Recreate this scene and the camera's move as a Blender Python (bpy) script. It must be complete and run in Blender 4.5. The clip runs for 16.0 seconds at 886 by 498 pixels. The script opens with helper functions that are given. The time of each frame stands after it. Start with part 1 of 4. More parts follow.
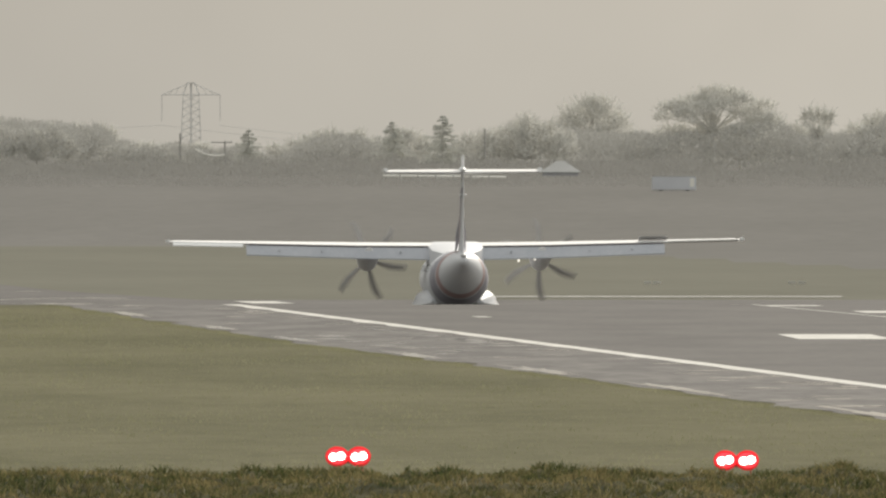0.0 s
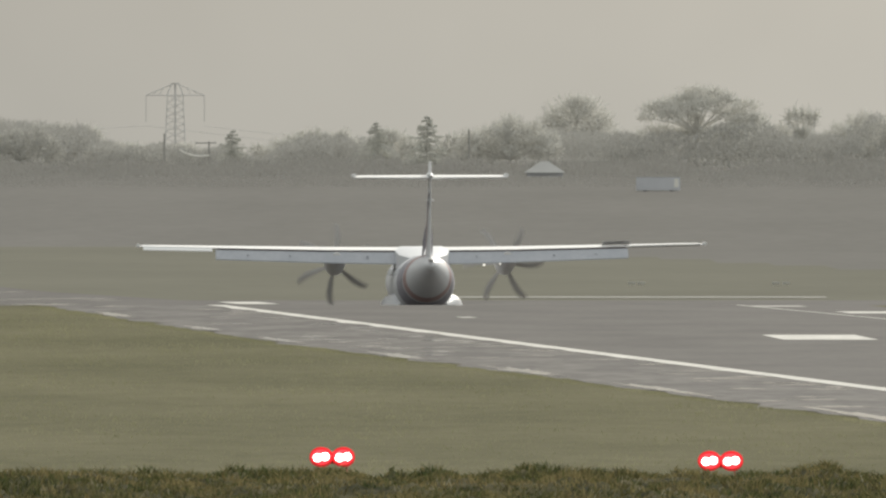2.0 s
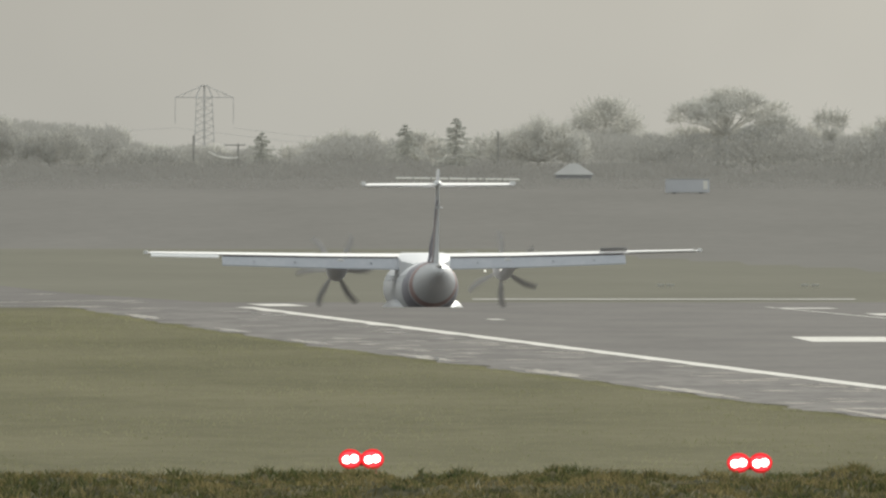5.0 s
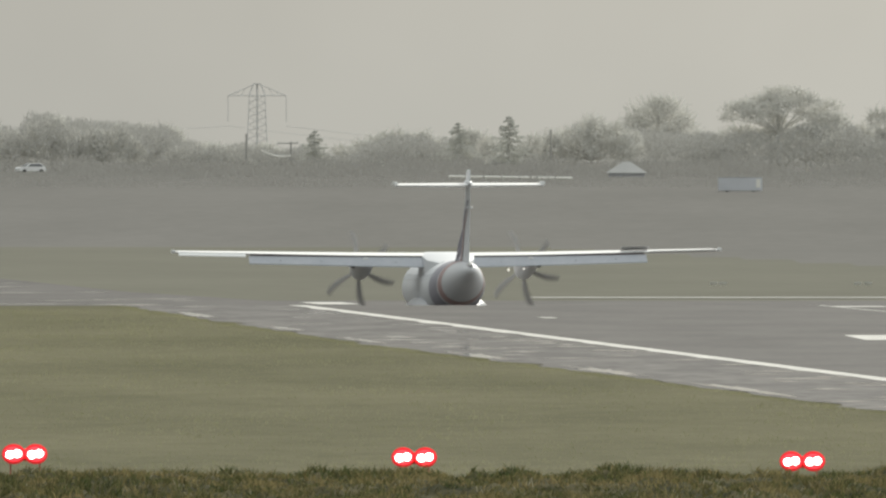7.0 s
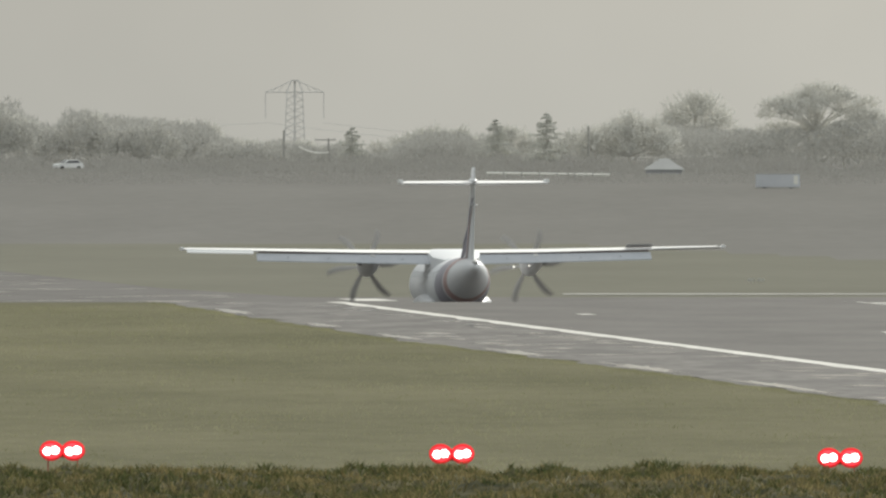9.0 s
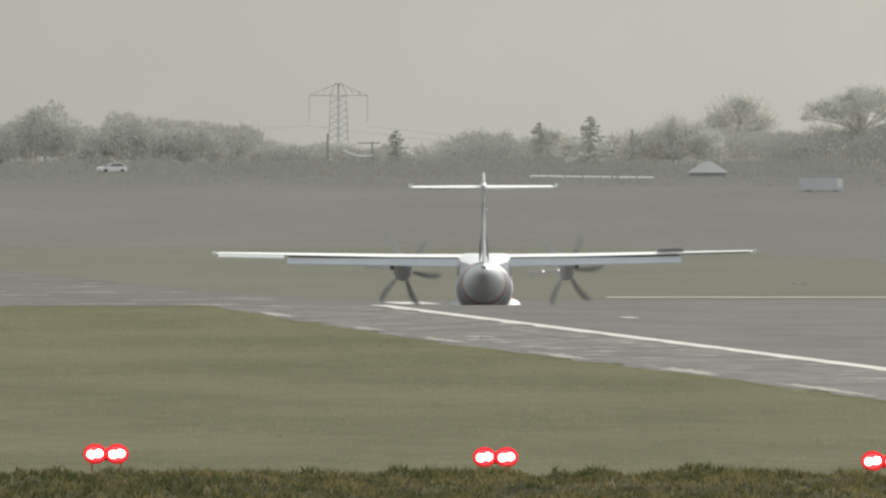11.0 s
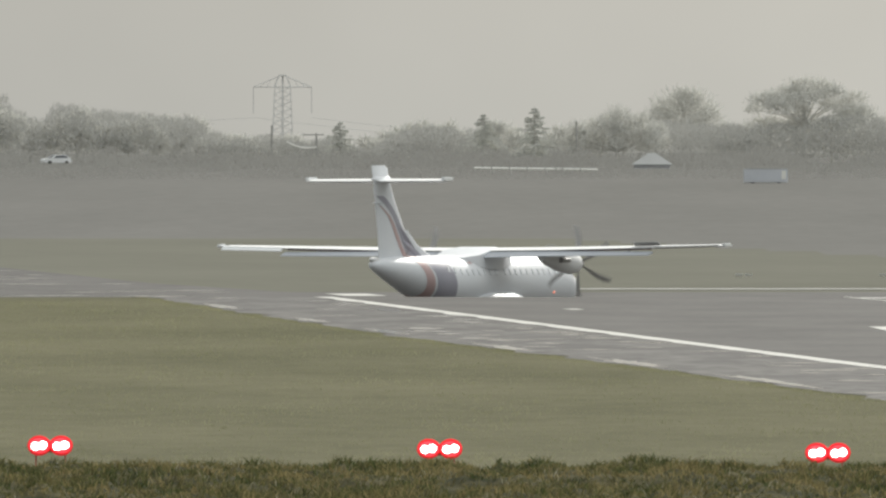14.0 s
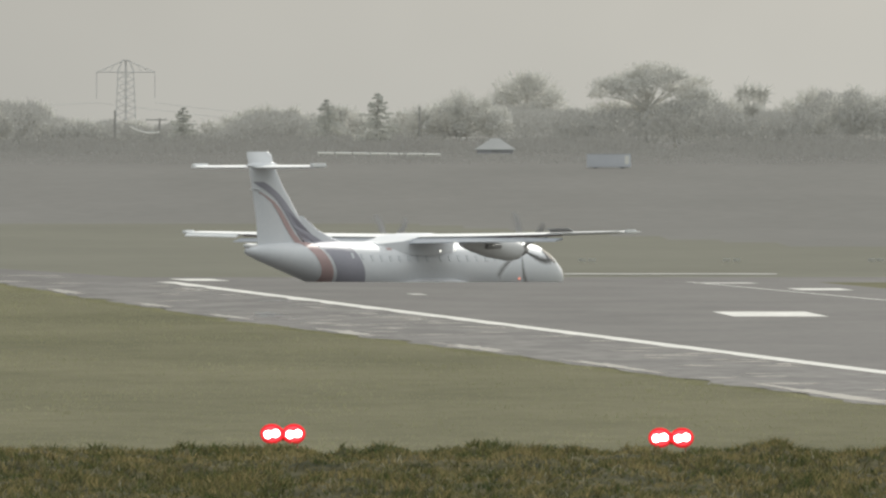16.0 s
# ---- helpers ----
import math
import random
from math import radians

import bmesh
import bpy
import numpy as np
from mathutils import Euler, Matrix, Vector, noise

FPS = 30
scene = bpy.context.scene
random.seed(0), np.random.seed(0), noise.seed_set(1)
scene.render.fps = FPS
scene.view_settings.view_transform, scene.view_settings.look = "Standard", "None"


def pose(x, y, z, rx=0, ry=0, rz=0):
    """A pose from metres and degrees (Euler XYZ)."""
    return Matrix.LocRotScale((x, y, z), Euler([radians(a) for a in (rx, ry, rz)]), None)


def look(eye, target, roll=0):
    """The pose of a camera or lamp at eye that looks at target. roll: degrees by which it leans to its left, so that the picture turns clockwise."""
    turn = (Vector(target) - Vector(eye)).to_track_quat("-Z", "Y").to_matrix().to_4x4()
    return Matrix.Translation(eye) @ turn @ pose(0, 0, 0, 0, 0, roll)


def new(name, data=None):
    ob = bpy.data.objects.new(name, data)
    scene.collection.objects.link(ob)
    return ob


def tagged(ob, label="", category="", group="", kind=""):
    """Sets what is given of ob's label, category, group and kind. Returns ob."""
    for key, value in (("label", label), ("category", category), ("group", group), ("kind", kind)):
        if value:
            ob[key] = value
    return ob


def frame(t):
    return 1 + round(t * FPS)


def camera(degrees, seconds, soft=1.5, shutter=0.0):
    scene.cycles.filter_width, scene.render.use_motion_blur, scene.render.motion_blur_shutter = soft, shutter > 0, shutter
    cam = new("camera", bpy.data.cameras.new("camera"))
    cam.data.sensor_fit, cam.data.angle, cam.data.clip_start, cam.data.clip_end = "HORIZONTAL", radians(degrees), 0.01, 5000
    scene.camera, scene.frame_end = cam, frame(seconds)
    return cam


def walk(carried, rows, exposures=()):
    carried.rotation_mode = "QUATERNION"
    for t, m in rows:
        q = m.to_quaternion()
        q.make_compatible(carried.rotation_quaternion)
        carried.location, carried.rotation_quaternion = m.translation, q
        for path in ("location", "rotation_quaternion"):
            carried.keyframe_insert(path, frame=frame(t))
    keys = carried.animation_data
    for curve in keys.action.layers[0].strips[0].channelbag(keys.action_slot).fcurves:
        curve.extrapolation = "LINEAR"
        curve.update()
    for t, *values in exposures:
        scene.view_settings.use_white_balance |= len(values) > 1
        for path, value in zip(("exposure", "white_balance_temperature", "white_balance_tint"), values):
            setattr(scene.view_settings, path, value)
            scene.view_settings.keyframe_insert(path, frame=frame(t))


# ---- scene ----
# A runway seen along its length from far off through a long lens: x to the right, y away, z up.
EYE = Vector((0.0, 0.0, 6.86))
cam = camera(2.402, 16.0, soft=2.4, shutter=0.4)
walk(cam, [
    (0.0, look(EYE, (-0.0000, 1000.0, 2.2878))),
    (0.5, look(EYE, (0.1070, 1000.0, 2.3948))),
    (1.0, look(EYE, (0.0535, 1000.0, 2.4482))),
    (1.5, look(EYE, (0.2406, 1000.0, 2.3680))),
    (2.0, look(EYE, (0.7487, 1000.0, 2.3145))),
    (2.5, look(EYE, (0.7219, 1000.0, 2.3145))),
    (3.0, look(EYE, (0.5348, 1000.0, 2.3680))),
    (3.5, look(EYE, (0.4011, 1000.0, 2.3948))),
    (4.0, look(EYE, (-0.1337, 1000.0, 2.3948))),
    (6.3, look(EYE, (-2.1257, 1000.0, 2.4349))),
    (6.5, look(EYE, (-2.7674, 1000.0, 2.3279))),
    (7.0, look(EYE, (-3.1283, 1000.0, 2.3279))),
    (7.5, look(EYE, (-3.7433, 1000.0, 2.2611))),
    (8.0, look(EYE, (-4.1711, 1000.0, 2.3012))),
    (8.5, look(EYE, (-4.5321, 1000.0, 2.2343))),
    (9.0, look(EYE, (-4.9064, 1000.0, 2.1675))),
    (9.5, look(EYE, (-5.3610, 1000.0, 2.1541))),
    (10.0, look(EYE, (-6.5642, 1000.0, 2.2210))),
    (10.2, look(EYE, (-6.9118, 1000.0, 2.3279))),
    (12.3, look(EYE, (-7.0187, 1000.0, 2.1274))),
    (12.5, look(EYE, (-7.0321, 1000.0, 2.0739))),
    (13.0, look(EYE, (-6.8717, 1000.0, 2.0204))),
    (13.5, look(EYE, (-4.6658, 1000.0, 1.8065))),
    (14.0, look(EYE, (-4.3316, 1000.0, 1.9268))),
    (14.5, look(EYE, (-3.8102, 1000.0, 1.6996))),
    (15.0, look(EYE, (-0.5214, 1000.0, 1.5391))),
    (15.5, look(EYE, (1.8182, 1000.0, 1.3787))),
    (16.0, look(EYE, (3.0882, 1000.0, 1.2183))),
], exposures=[(0.0, 0.0, 6720, 10), (2.0, -0.07, 6540, 8.5), (4.0, -0.05, 6450, 7.5), (7.0, 0.02, 6400, 7), (10.0, 0.02, 6370, 7), (14.0, 0.07, 6320, 8), (15.0, 0.07, 6320, 8), (16.0, 0.03, 6320, 8)])

# ---- light ----
SUN_EL, SUN_AZ = radians(24), radians(16)
world = bpy.data.worlds.new("hazy_winter_sky")
scene.world = world
world.use_nodes = True
wn, wl = world.node_tree.nodes, world.node_tree.links
sky = wn.new("ShaderNodeTexSky")
sky.sky_type, sky.sun_disc = "NISHITA", False
sky.sun_elevation, sky.sun_rotation = SUN_EL, SUN_AZ
sky.air_density, sky.dust_density, sky.ozone_density = 1.0, 4.0, 1.0
cloud = wn.new("ShaderNodeMix")
cloud.data_type = "RGBA"
cloud.inputs[0].default_value = 0.91
cloud.inputs[7].default_value = (3.93, 3.94, 3.73, 1)
wl.new(sky.outputs[0], cloud.inputs[6])
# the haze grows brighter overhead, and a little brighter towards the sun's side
sky_dir, sky_axes = wn.new("ShaderNodeTexCoord"), wn.new("ShaderNodeSeparateXYZ")
wl.new(sky_dir.outputs["Generated"], sky_axes.inputs[0])
rise, side_glow, both, lit = wn.new("ShaderNodeMapRange"), wn.new("ShaderNodeMapRange"), wn.new("ShaderNodeMath"), wn.new("ShaderNodeVectorMath")
rise.inputs[1].default_value, rise.inputs[2].default_value, rise.inputs[3].default_value, rise.inputs[4].default_value = 0.02, 1.0, 1.0, 2.1
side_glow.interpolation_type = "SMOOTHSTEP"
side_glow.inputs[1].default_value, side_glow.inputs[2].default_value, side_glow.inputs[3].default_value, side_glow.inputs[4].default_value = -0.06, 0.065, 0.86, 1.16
both.operation, lit.operation = "MULTIPLY", "SCALE"
wl.new(sky_axes.outputs[2], rise.inputs[0])
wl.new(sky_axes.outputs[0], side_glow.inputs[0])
wl.new(rise.outputs[0], both.inputs[0])
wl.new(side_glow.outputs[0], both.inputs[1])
wl.new(cloud.outputs[2], lit.inputs[0])
mottle, mottle_range, mottled = wn.new("ShaderNodeTexNoise"), wn.new("ShaderNodeMapRange"), wn.new("ShaderNodeMath")
mottle.inputs["Scale"].default_value, mottle.inputs["Detail"].default_value = 70, 3
mottle_range.inputs[3].default_value, mottle_range.inputs[4].default_value, mottled.operation = 0.93, 1.07, "MULTIPLY"
wl.new(sky_dir.outputs["Generated"], mottle.inputs["Vector"])
wl.new(mottle.outputs[0], mottle_range.inputs[0])
wl.new(both.outputs[0], mottled.inputs[0])
wl.new(mottle_range.outputs[0], mottled.inputs[1])
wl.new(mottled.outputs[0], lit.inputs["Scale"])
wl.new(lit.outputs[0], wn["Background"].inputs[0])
wn["Background"].inputs[1].default_value = 0.12
sun = new("sun", bpy.data.lights.new("sun", "SUN"))
sun.data.energy, sun.data.angle, sun.data.color = 3.2, radians(3.0), (1.0, 0.95, 0.87)
sun.matrix_world = look((0, 0, 100), (-100 * math.cos(SUN_EL) * math.sin(SUN_AZ), -100 * math.cos(SUN_EL) * math.cos(SUN_AZ), 100 - 100 * math.sin(SUN_EL)))


# ---- materials ----
def mat(name, a, b, rough=0.8, scales=(0.5, 6.0), stretch=(1, 1, 1), metal=0.0, bump=0.0, bump_scale=20.0, spec=0.5, lo=0.35, hi=0.65, random_tint=0.0, rough_to=None, through_light=0.0, matte=0.0):
    """Two colours mixed by noise at two scales, with fine relief."""
    m = bpy.data.materials.new(name)
    m.use_nodes = True
    n, l = m.node_tree.nodes, m.node_tree.links
    p = n["Principled BSDF"]
    co, mp = n.new("ShaderNodeTexCoord"), n.new("ShaderNodeMapping")
    mp.inputs["Scale"].default_value = stretch
    l.new(co.outputs["Object"], mp.inputs[0])
    big, fine = n.new("ShaderNodeTexNoise"), n.new("ShaderNodeTexNoise")
    for t, s in zip((big, fine), scales):
        t.inputs["Scale"].default_value, t.inputs["Detail"].default_value = s, 5
        l.new(mp.outputs[0], t.inputs["Vector"])
    add = n.new("ShaderNodeMath")
    add.operation, add.inputs[1].default_value = "MULTIPLY_ADD", 0.6
    l.new(big.outputs[0], add.inputs[0])
    part2 = n.new("ShaderNodeMath")
    part2.operation, part2.inputs[1].default_value = "MULTIPLY", 0.4
    l.new(fine.outputs[0], part2.inputs[0])
    l.new(part2.outputs[0], add.inputs[2])
    r = n.new("ShaderNodeMapRange")
    r.inputs[1].default_value, r.inputs[2].default_value = lo, hi
    l.new(add.outputs[0], r.inputs[0])
    mix = n.new("ShaderNodeMix")
    mix.data_type = "RGBA"
    mix.inputs[6].default_value, mix.inputs[7].default_value = (*a, 1), (*b, 1)
    l.new(r.outputs[0], mix.inputs[0])
    out = mix.outputs[2]
    if random_tint:
        g, hsv, rr = n.new("ShaderNodeNewGeometry"), n.new("ShaderNodeHueSaturation"), n.new("ShaderNodeMapRange")
        rr.inputs[3].default_value, rr.inputs[4].default_value = 1 - random_tint, 1 + random_tint
        l.new(g.outputs["Random Per Island"], rr.inputs[0])
        l.new(rr.outputs[0], hsv.inputs["Value"])
        l.new(out, hsv.inputs["Color"])
        out = hsv.outputs[0]
    l.new(out, p.inputs["Base Color"])
    p.inputs["Roughness"].default_value, p.inputs["Metallic"].default_value = rough, metal
    p.inputs["Specular IOR Level"].default_value = spec
    if rough_to is not None:
        q = n.new("ShaderNodeMapRange")
        q.inputs[1].default_value, q.inputs[2].default_value, q.inputs[3].default_value, q.inputs[4].default_value = lo, hi, rough, rough_to
        l.new(add.outputs[0], q.inputs[0])
        l.new(q.outputs[0], p.inputs["Roughness"])
    if through_light:
        tr, ms = n.new("ShaderNodeBsdfTranslucent"), n.new("ShaderNodeMixShader")
        ms.inputs[0].default_value = through_light
        l.new(out, tr.inputs[0])
        l.new(p.outputs[0], ms.inputs[1])
        l.new(tr.outputs[0], ms.inputs[2])
        l.new(ms.outputs[0], n["Material Output"].inputs[0])
    if matte:
        df, ms = n.new("ShaderNodeBsdfDiffuse"), n.new("ShaderNodeMixShader")
        ms.inputs[0].default_value = matte
        l.new(out, df.inputs[0])
        l.new(p.outputs[0], ms.inputs[1])
        l.new(df.outputs[0], ms.inputs[2])
        l.new(ms.outputs[0], n["Material Output"].inputs[0])
    if bump:
        bt, bn = n.new("ShaderNodeTexNoise"), n.new("ShaderNodeBump")
        bt.inputs["Scale"].default_value, bt.inputs["Detail"].default_value = bump_scale, 4
        l.new(co.outputs["Object"], bt.inputs["Vector"])
        bn.inputs["Strength"].default_value = bump
        l.new(bt.outputs[0], bn.inputs["Height"])
        l.new(bn.outputs[0], p.inputs["Normal"])
    return m


def glow(name, colour, strength):
    m = mat(name, colour, colour, 0.9, spec=0.1)
    p = m.node_tree.nodes["Principled BSDF"]
    p.inputs["Emission Color"].default_value, p.inputs["Emission Strength"].default_value = (*colour, 1), strength
    return m


M_GRASS = mat("mown_winter_grass", (0.107, 0.105, 0.064), (0.161, 0.152, 0.097), 0.95, (0.07, 0.9), (1.0, 0.35, 1), bump=0.3, bump_scale=6, spec=0.1, matte=0.7)
M_FIELD_BLADE = mat("mown_grass_blades", (0.165, 0.167, 0.103), (0.25, 0.245, 0.16), 0.9, (0.12, 1.2), (1, 0.4, 1), spec=0.08, random_tint=0.1, through_light=0.65)
# Far grass and bank are greyed: distance haze is put into both colours.
M_FAR_GRASS = mat("hazed_far_grass", (0.150, 0.148, 0.120), (0.176, 0.173, 0.142), 0.95, (0.03, 0.4), (1, 0.3, 1), spec=0.1, matte=0.7)
M_SCRUB_BANK = mat("hazed_brown_bank", (0.172, 0.168, 0.158), (0.198, 0.193, 0.182), 0.95, (0.04, 0.5), (1, 0.12, 1), spec=0.05, matte=0.8)
M_RIDGE = mat("damp_rank_grass_soil", (0.034, 0.036, 0.018), (0.10, 0.088, 0.044), 0.9, (0.9, 6), spec=0.1, matte=0.7, lo=0.42, hi=0.6)
M_BLADE = mat("rank_grass_blades", (0.048, 0.064, 0.022), (0.22, 0.18, 0.085), 0.65, (0.8, 3.0), spec=0.2, random_tint=0.5, through_light=0.35, lo=0.42, hi=0.60)
# Pale stem colour paints the bright glints of dew on the ridge.
M_STRAW = mat("pale_glint_stems", (0.30, 0.28, 0.19), (0.42, 0.40, 0.30), 0.5, (2, 9), spec=0.4, through_light=0.3)
M_TARMAC = mat("wet_grooved_asphalt", (0.082, 0.079, 0.076), (0.122, 0.117, 0.112), 0.6, (0.18, 2.2), (1, 0.3, 1), spec=0.3, bump=0.3, bump_scale=9, matte=0.66)
M_SHOULDER = mat("wet_asphalt_shoulder", (0.08, 0.077, 0.075), (0.128, 0.123, 0.118), 0.6, (0.35, 1.6), (1, 0.22, 1), spec=0.3, rough_to=0.4, lo=0.42, hi=0.62, matte=0.6)
M_PUDDLE = mat("standing_water_film", (0.13, 0.138, 0.14), (0.18, 0.188, 0.19), 0.06, (0.8, 4), spec=0.6, matte=0.04)
M_PAINT = mat("worn_white_road_paint", (0.40, 0.395, 0.37), (0.68, 0.67, 0.63), 0.65, (0.8, 6), matte=0.5)
M_POLE = mat("weathered_pole_wood", (0.36, 0.352, 0.335), (0.43, 0.42, 0.40), 0.9, (0.5, 4), spec=0.1)
M_KERB = mat("worn_pale_concrete", (0.22, 0.218, 0.205), (0.38, 0.375, 0.355), 0.8, (0.3, 3), lo=0.4, hi=0.6)
M_WHITE = mat("white_aircraft_paint", (0.72, 0.74, 0.77), (0.78, 0.79, 0.81), 0.50, (0.4, 5), spec=0.42, matte=0.3)
M_WING = mat("wet_white_wing_paint", (0.82, 0.83, 0.84), (0.89, 0.89, 0.89), 0.40, (0.5, 4), spec=0.7)
# Greyer than the wing: the flaps' unsunlit side is put into the colour.
M_FLAP = mat("shaded_flap_paint", (0.37, 0.395, 0.44), (0.45, 0.47, 0.51), 0.5, (0.6, 5))
M_SLOT = mat("red_brown_slot", (0.17, 0.14, 0.135), (0.22, 0.185, 0.18), 0.8, spec=0.1)
# Grey holds the shade on the spoiler's aft face; the exhaust shares it.
M_SPOILER = mat("unlit_spoiler_grey", (0.31, 0.305, 0.30), (0.37, 0.36, 0.355), 0.6)
M_NACELLE = mat("pale_grey_nacelle_paint", (0.70, 0.70, 0.70), (0.77, 0.77, 0.77), 0.55, (0.7, 5), spec=0.25)
# Dark blades lifted to mid grey: the haze over them is put in.
M_PROP = mat("hazed_prop_grey", (0.36, 0.355, 0.35), (0.42, 0.41, 0.40), 0.8, spec=0.15, matte=0.7)
# Livery blue and red are washed out: haze is put into the paint.
M_BLUE = mat("hazed_blue_livery", (0.35, 0.345, 0.395), (0.40, 0.39, 0.44), 0.5, spec=0.25)
M_RED = mat("hazed_red_livery", (0.50, 0.365, 0.36), (0.56, 0.415, 0.405), 0.5, spec=0.25)
M_GLASS = mat("dark_window_glass", (0.10, 0.105, 0.115), (0.14, 0.145, 0.155), 0.12)
M_CABIN = mat("cabin_window_pane", (0.64, 0.66, 0.69), (0.72, 0.74, 0.76), 0.35)
M_TYRE = mat("tyre_rubber", (0.02, 0.02, 0.02), (0.04, 0.04, 0.04), 0.85)
# Steel lifted well above its own grey: haze is put into the colour.
M_STEEL = mat("hazed_galvanised_steel", (0.62, 0.615, 0.60), (0.70, 0.695, 0.68), 0.7, (0.5, 4), spec=0.15)
# Bark, twigs and needles are paled: distance haze is put into their colours.
M_BARK = mat("hazed_winter_bark", (0.62, 0.61, 0.575), (0.69, 0.675, 0.635), 0.9, (0.6, 6), spec=0.03)
M_TWIG = mat("hazed_winter_twigs", (0.68, 0.675, 0.64), (0.75, 0.74, 0.70), 0.95, (0.25, 3), random_tint=0.03, spec=0.0, through_light=0.10)
M_SCRUB = mat("hazed_scrub_twigs", (0.32, 0.316, 0.30), (0.37, 0.364, 0.346), 0.9, (0.12, 1.5), random_tint=0.05, spec=0.03, through_light=0.2)
# Paler than the hedge, so the thicket's own shade is lightened in colour.
M_THICKET = mat("hazed_thicket_twigs", (0.46, 0.456, 0.434), (0.52, 0.514, 0.488), 0.95, (0.12, 1.5), random_tint=0.03, spec=0.0, through_light=0.12)
M_NEEDLE = mat("hazed_green_needles", (0.55, 0.552, 0.515), (0.63, 0.63, 0.585), 0.85, (0.5, 4), random_tint=0.08, spec=0.03, through_light=0.12)
M_HOUSE = mat("white_blue_panel", (0.58, 0.595, 0.63), (0.65, 0.665, 0.70), 0.7, spec=0.2)
M_ROOF = mat("pale_sheet_roof", (0.46, 0.46, 0.45), (0.53, 0.53, 0.52), 0.8, (0.5, 4), spec=0.15)
# Near white: the sunlit shine of rail and cable is put into it.
M_RAIL = mat("sunlit_pale_metal", (0.80, 0.79, 0.74), (0.88, 0.87, 0.82), 0.42, (0.5, 4), spec=1.0)
M_CAR = mat("white_car_paint", (0.82, 0.83, 0.83), (0.88, 0.88, 0.88), 0.25)
M_ORANGE = mat("dull_red_housing", (0.40, 0.12, 0.09), (0.48, 0.16, 0.11), 0.6)
M_LENS = glow("lamp_core", (1.0, 0.66, 0.58), 12.0)
# Enlarged red lens and an outer disc glow to paint the lamps' halo.
M_RIM = glow("red_lens_halo", (1.0, 0.05, 0.065), 1.6)
M_OUTER_HALO = glow("red_outer_halo", (1.0, 0.035, 0.045), 0.28)
M_RED_GLINT = glow("red_glint_glow", (0.9, 0.32, 0.22), 0.7)
# Glow added for sun glints below the right wing, where no lamp sits.
M_WHITE_GLINT = glow("white_glint_glow", (1.0, 0.95, 0.85), 1.2)


# ---- building helpers ----
def part(name, bm, material, parent=None, label=""):
    """Links a bmesh as one mesh object, under a thing or a part."""
    me = bpy.data.meshes.new(name)
    bm.to_mesh(me)
    bm.free()
    me.materials.append(material)
    ob = new(name, me)
    ob.parent = parent
    return tagged(ob, label)


def raw(name, verts, faces, material, parent=None, label=""):
    me = bpy.data.meshes.new(name)
    me.from_pydata(verts, [], faces)
    me.materials.append(material)
    ob = new(name, me)
    ob.parent = parent
    return tagged(ob, label)


def smooth(ob, angle=40):
    for p in ob.data.polygons:
        p.use_smooth = True
    ob.data.set_sharp_from_angle(angle=radians(angle))
    return ob


def loft(bm, rings, caps=True):
    """Skin rings of equal length, each a list of points."""
    made = [[bm.verts.new(p) for p in ring] for ring in rings]
    n = len(made[0])
    for a, b in zip(made, made[1:]):
        for i in range(n):
            bm.faces.new((a[i], a[(i + 1) % n], b[(i + 1) % n], b[i]))
    if caps:
        bm.faces.new(made[0][::-1])
        bm.faces.new(made[-1])
    bmesh.ops.recalc_face_normals(bm, faces=bm.faces)
    return bm


def ring(c, rx, rz, n=24):
    """An upright ellipse across the y axis."""
    return [(c[0] + rx * math.cos(2 * math.pi * i / n), c[1], c[2] + rz * math.sin(2 * math.pi * i / n)) for i in range(n)]


def box(bm, lo, hi, bevel=0.0):
    m = Matrix.Translation([(a + b) / 2 for a, b in zip(lo, hi)]) @ Matrix.Diagonal((*[b - a for a, b in zip(lo, hi)], 1))
    made = bmesh.ops.create_cube(bm, size=1.0, matrix=m)
    if bevel:
        edges = list({e for v in made["verts"] for e in v.link_edges})
        bmesh.ops.bevel(bm, geom=edges, offset=bevel, segments=2, affect="EDGES")
    return bm


def tube(bm, a, b, ra, rb, n=6):
    a, b = Vector(a), Vector(b)
    turn = (b - a).to_track_quat("Z", "Y").to_matrix()
    rings = []
    for p, r in ((a, ra), (b, rb)):
        rings.append([p + turn @ Vector((r * math.cos(2 * math.pi * i / n), r * math.sin(2 * math.pi * i / n), 0)) for i in range(n)])
    return loft(bm, rings)


# ---- ground ----
PROFILE = [(-400, 5.2), (0, 5.2), (60, 4.6), (200, 2.4), (385, -0.62), (404, -0.04), (414, 0.24), (420, 0.29), (428, 0.18), (440, -0.3), (470, -0.78), (490, -0.75), (930, -0.033),
           (950, 0.0), (960, -0.08), (975, -0.45), (996, -1.17), (1010, -1.40), (1024, -1.65), (1044, -1.84), (1058, -2.08), (1100, -2.2), (2040, -2.2), (2060, -2.1),
           (2800, 3.7), (3100, 4.2), (4950, 5.0)]
PY, PZ = [p[0] for p in PROFILE], [p[1] for p in PROFILE]
ROWS = sorted(set(PY) | set(range(410, 1420, 10)) | set(range(1500, 4900, 100)) | set(range(1600, 2060, 20)))


def gz(y):
    return float(np.interp(y, PY, PZ))


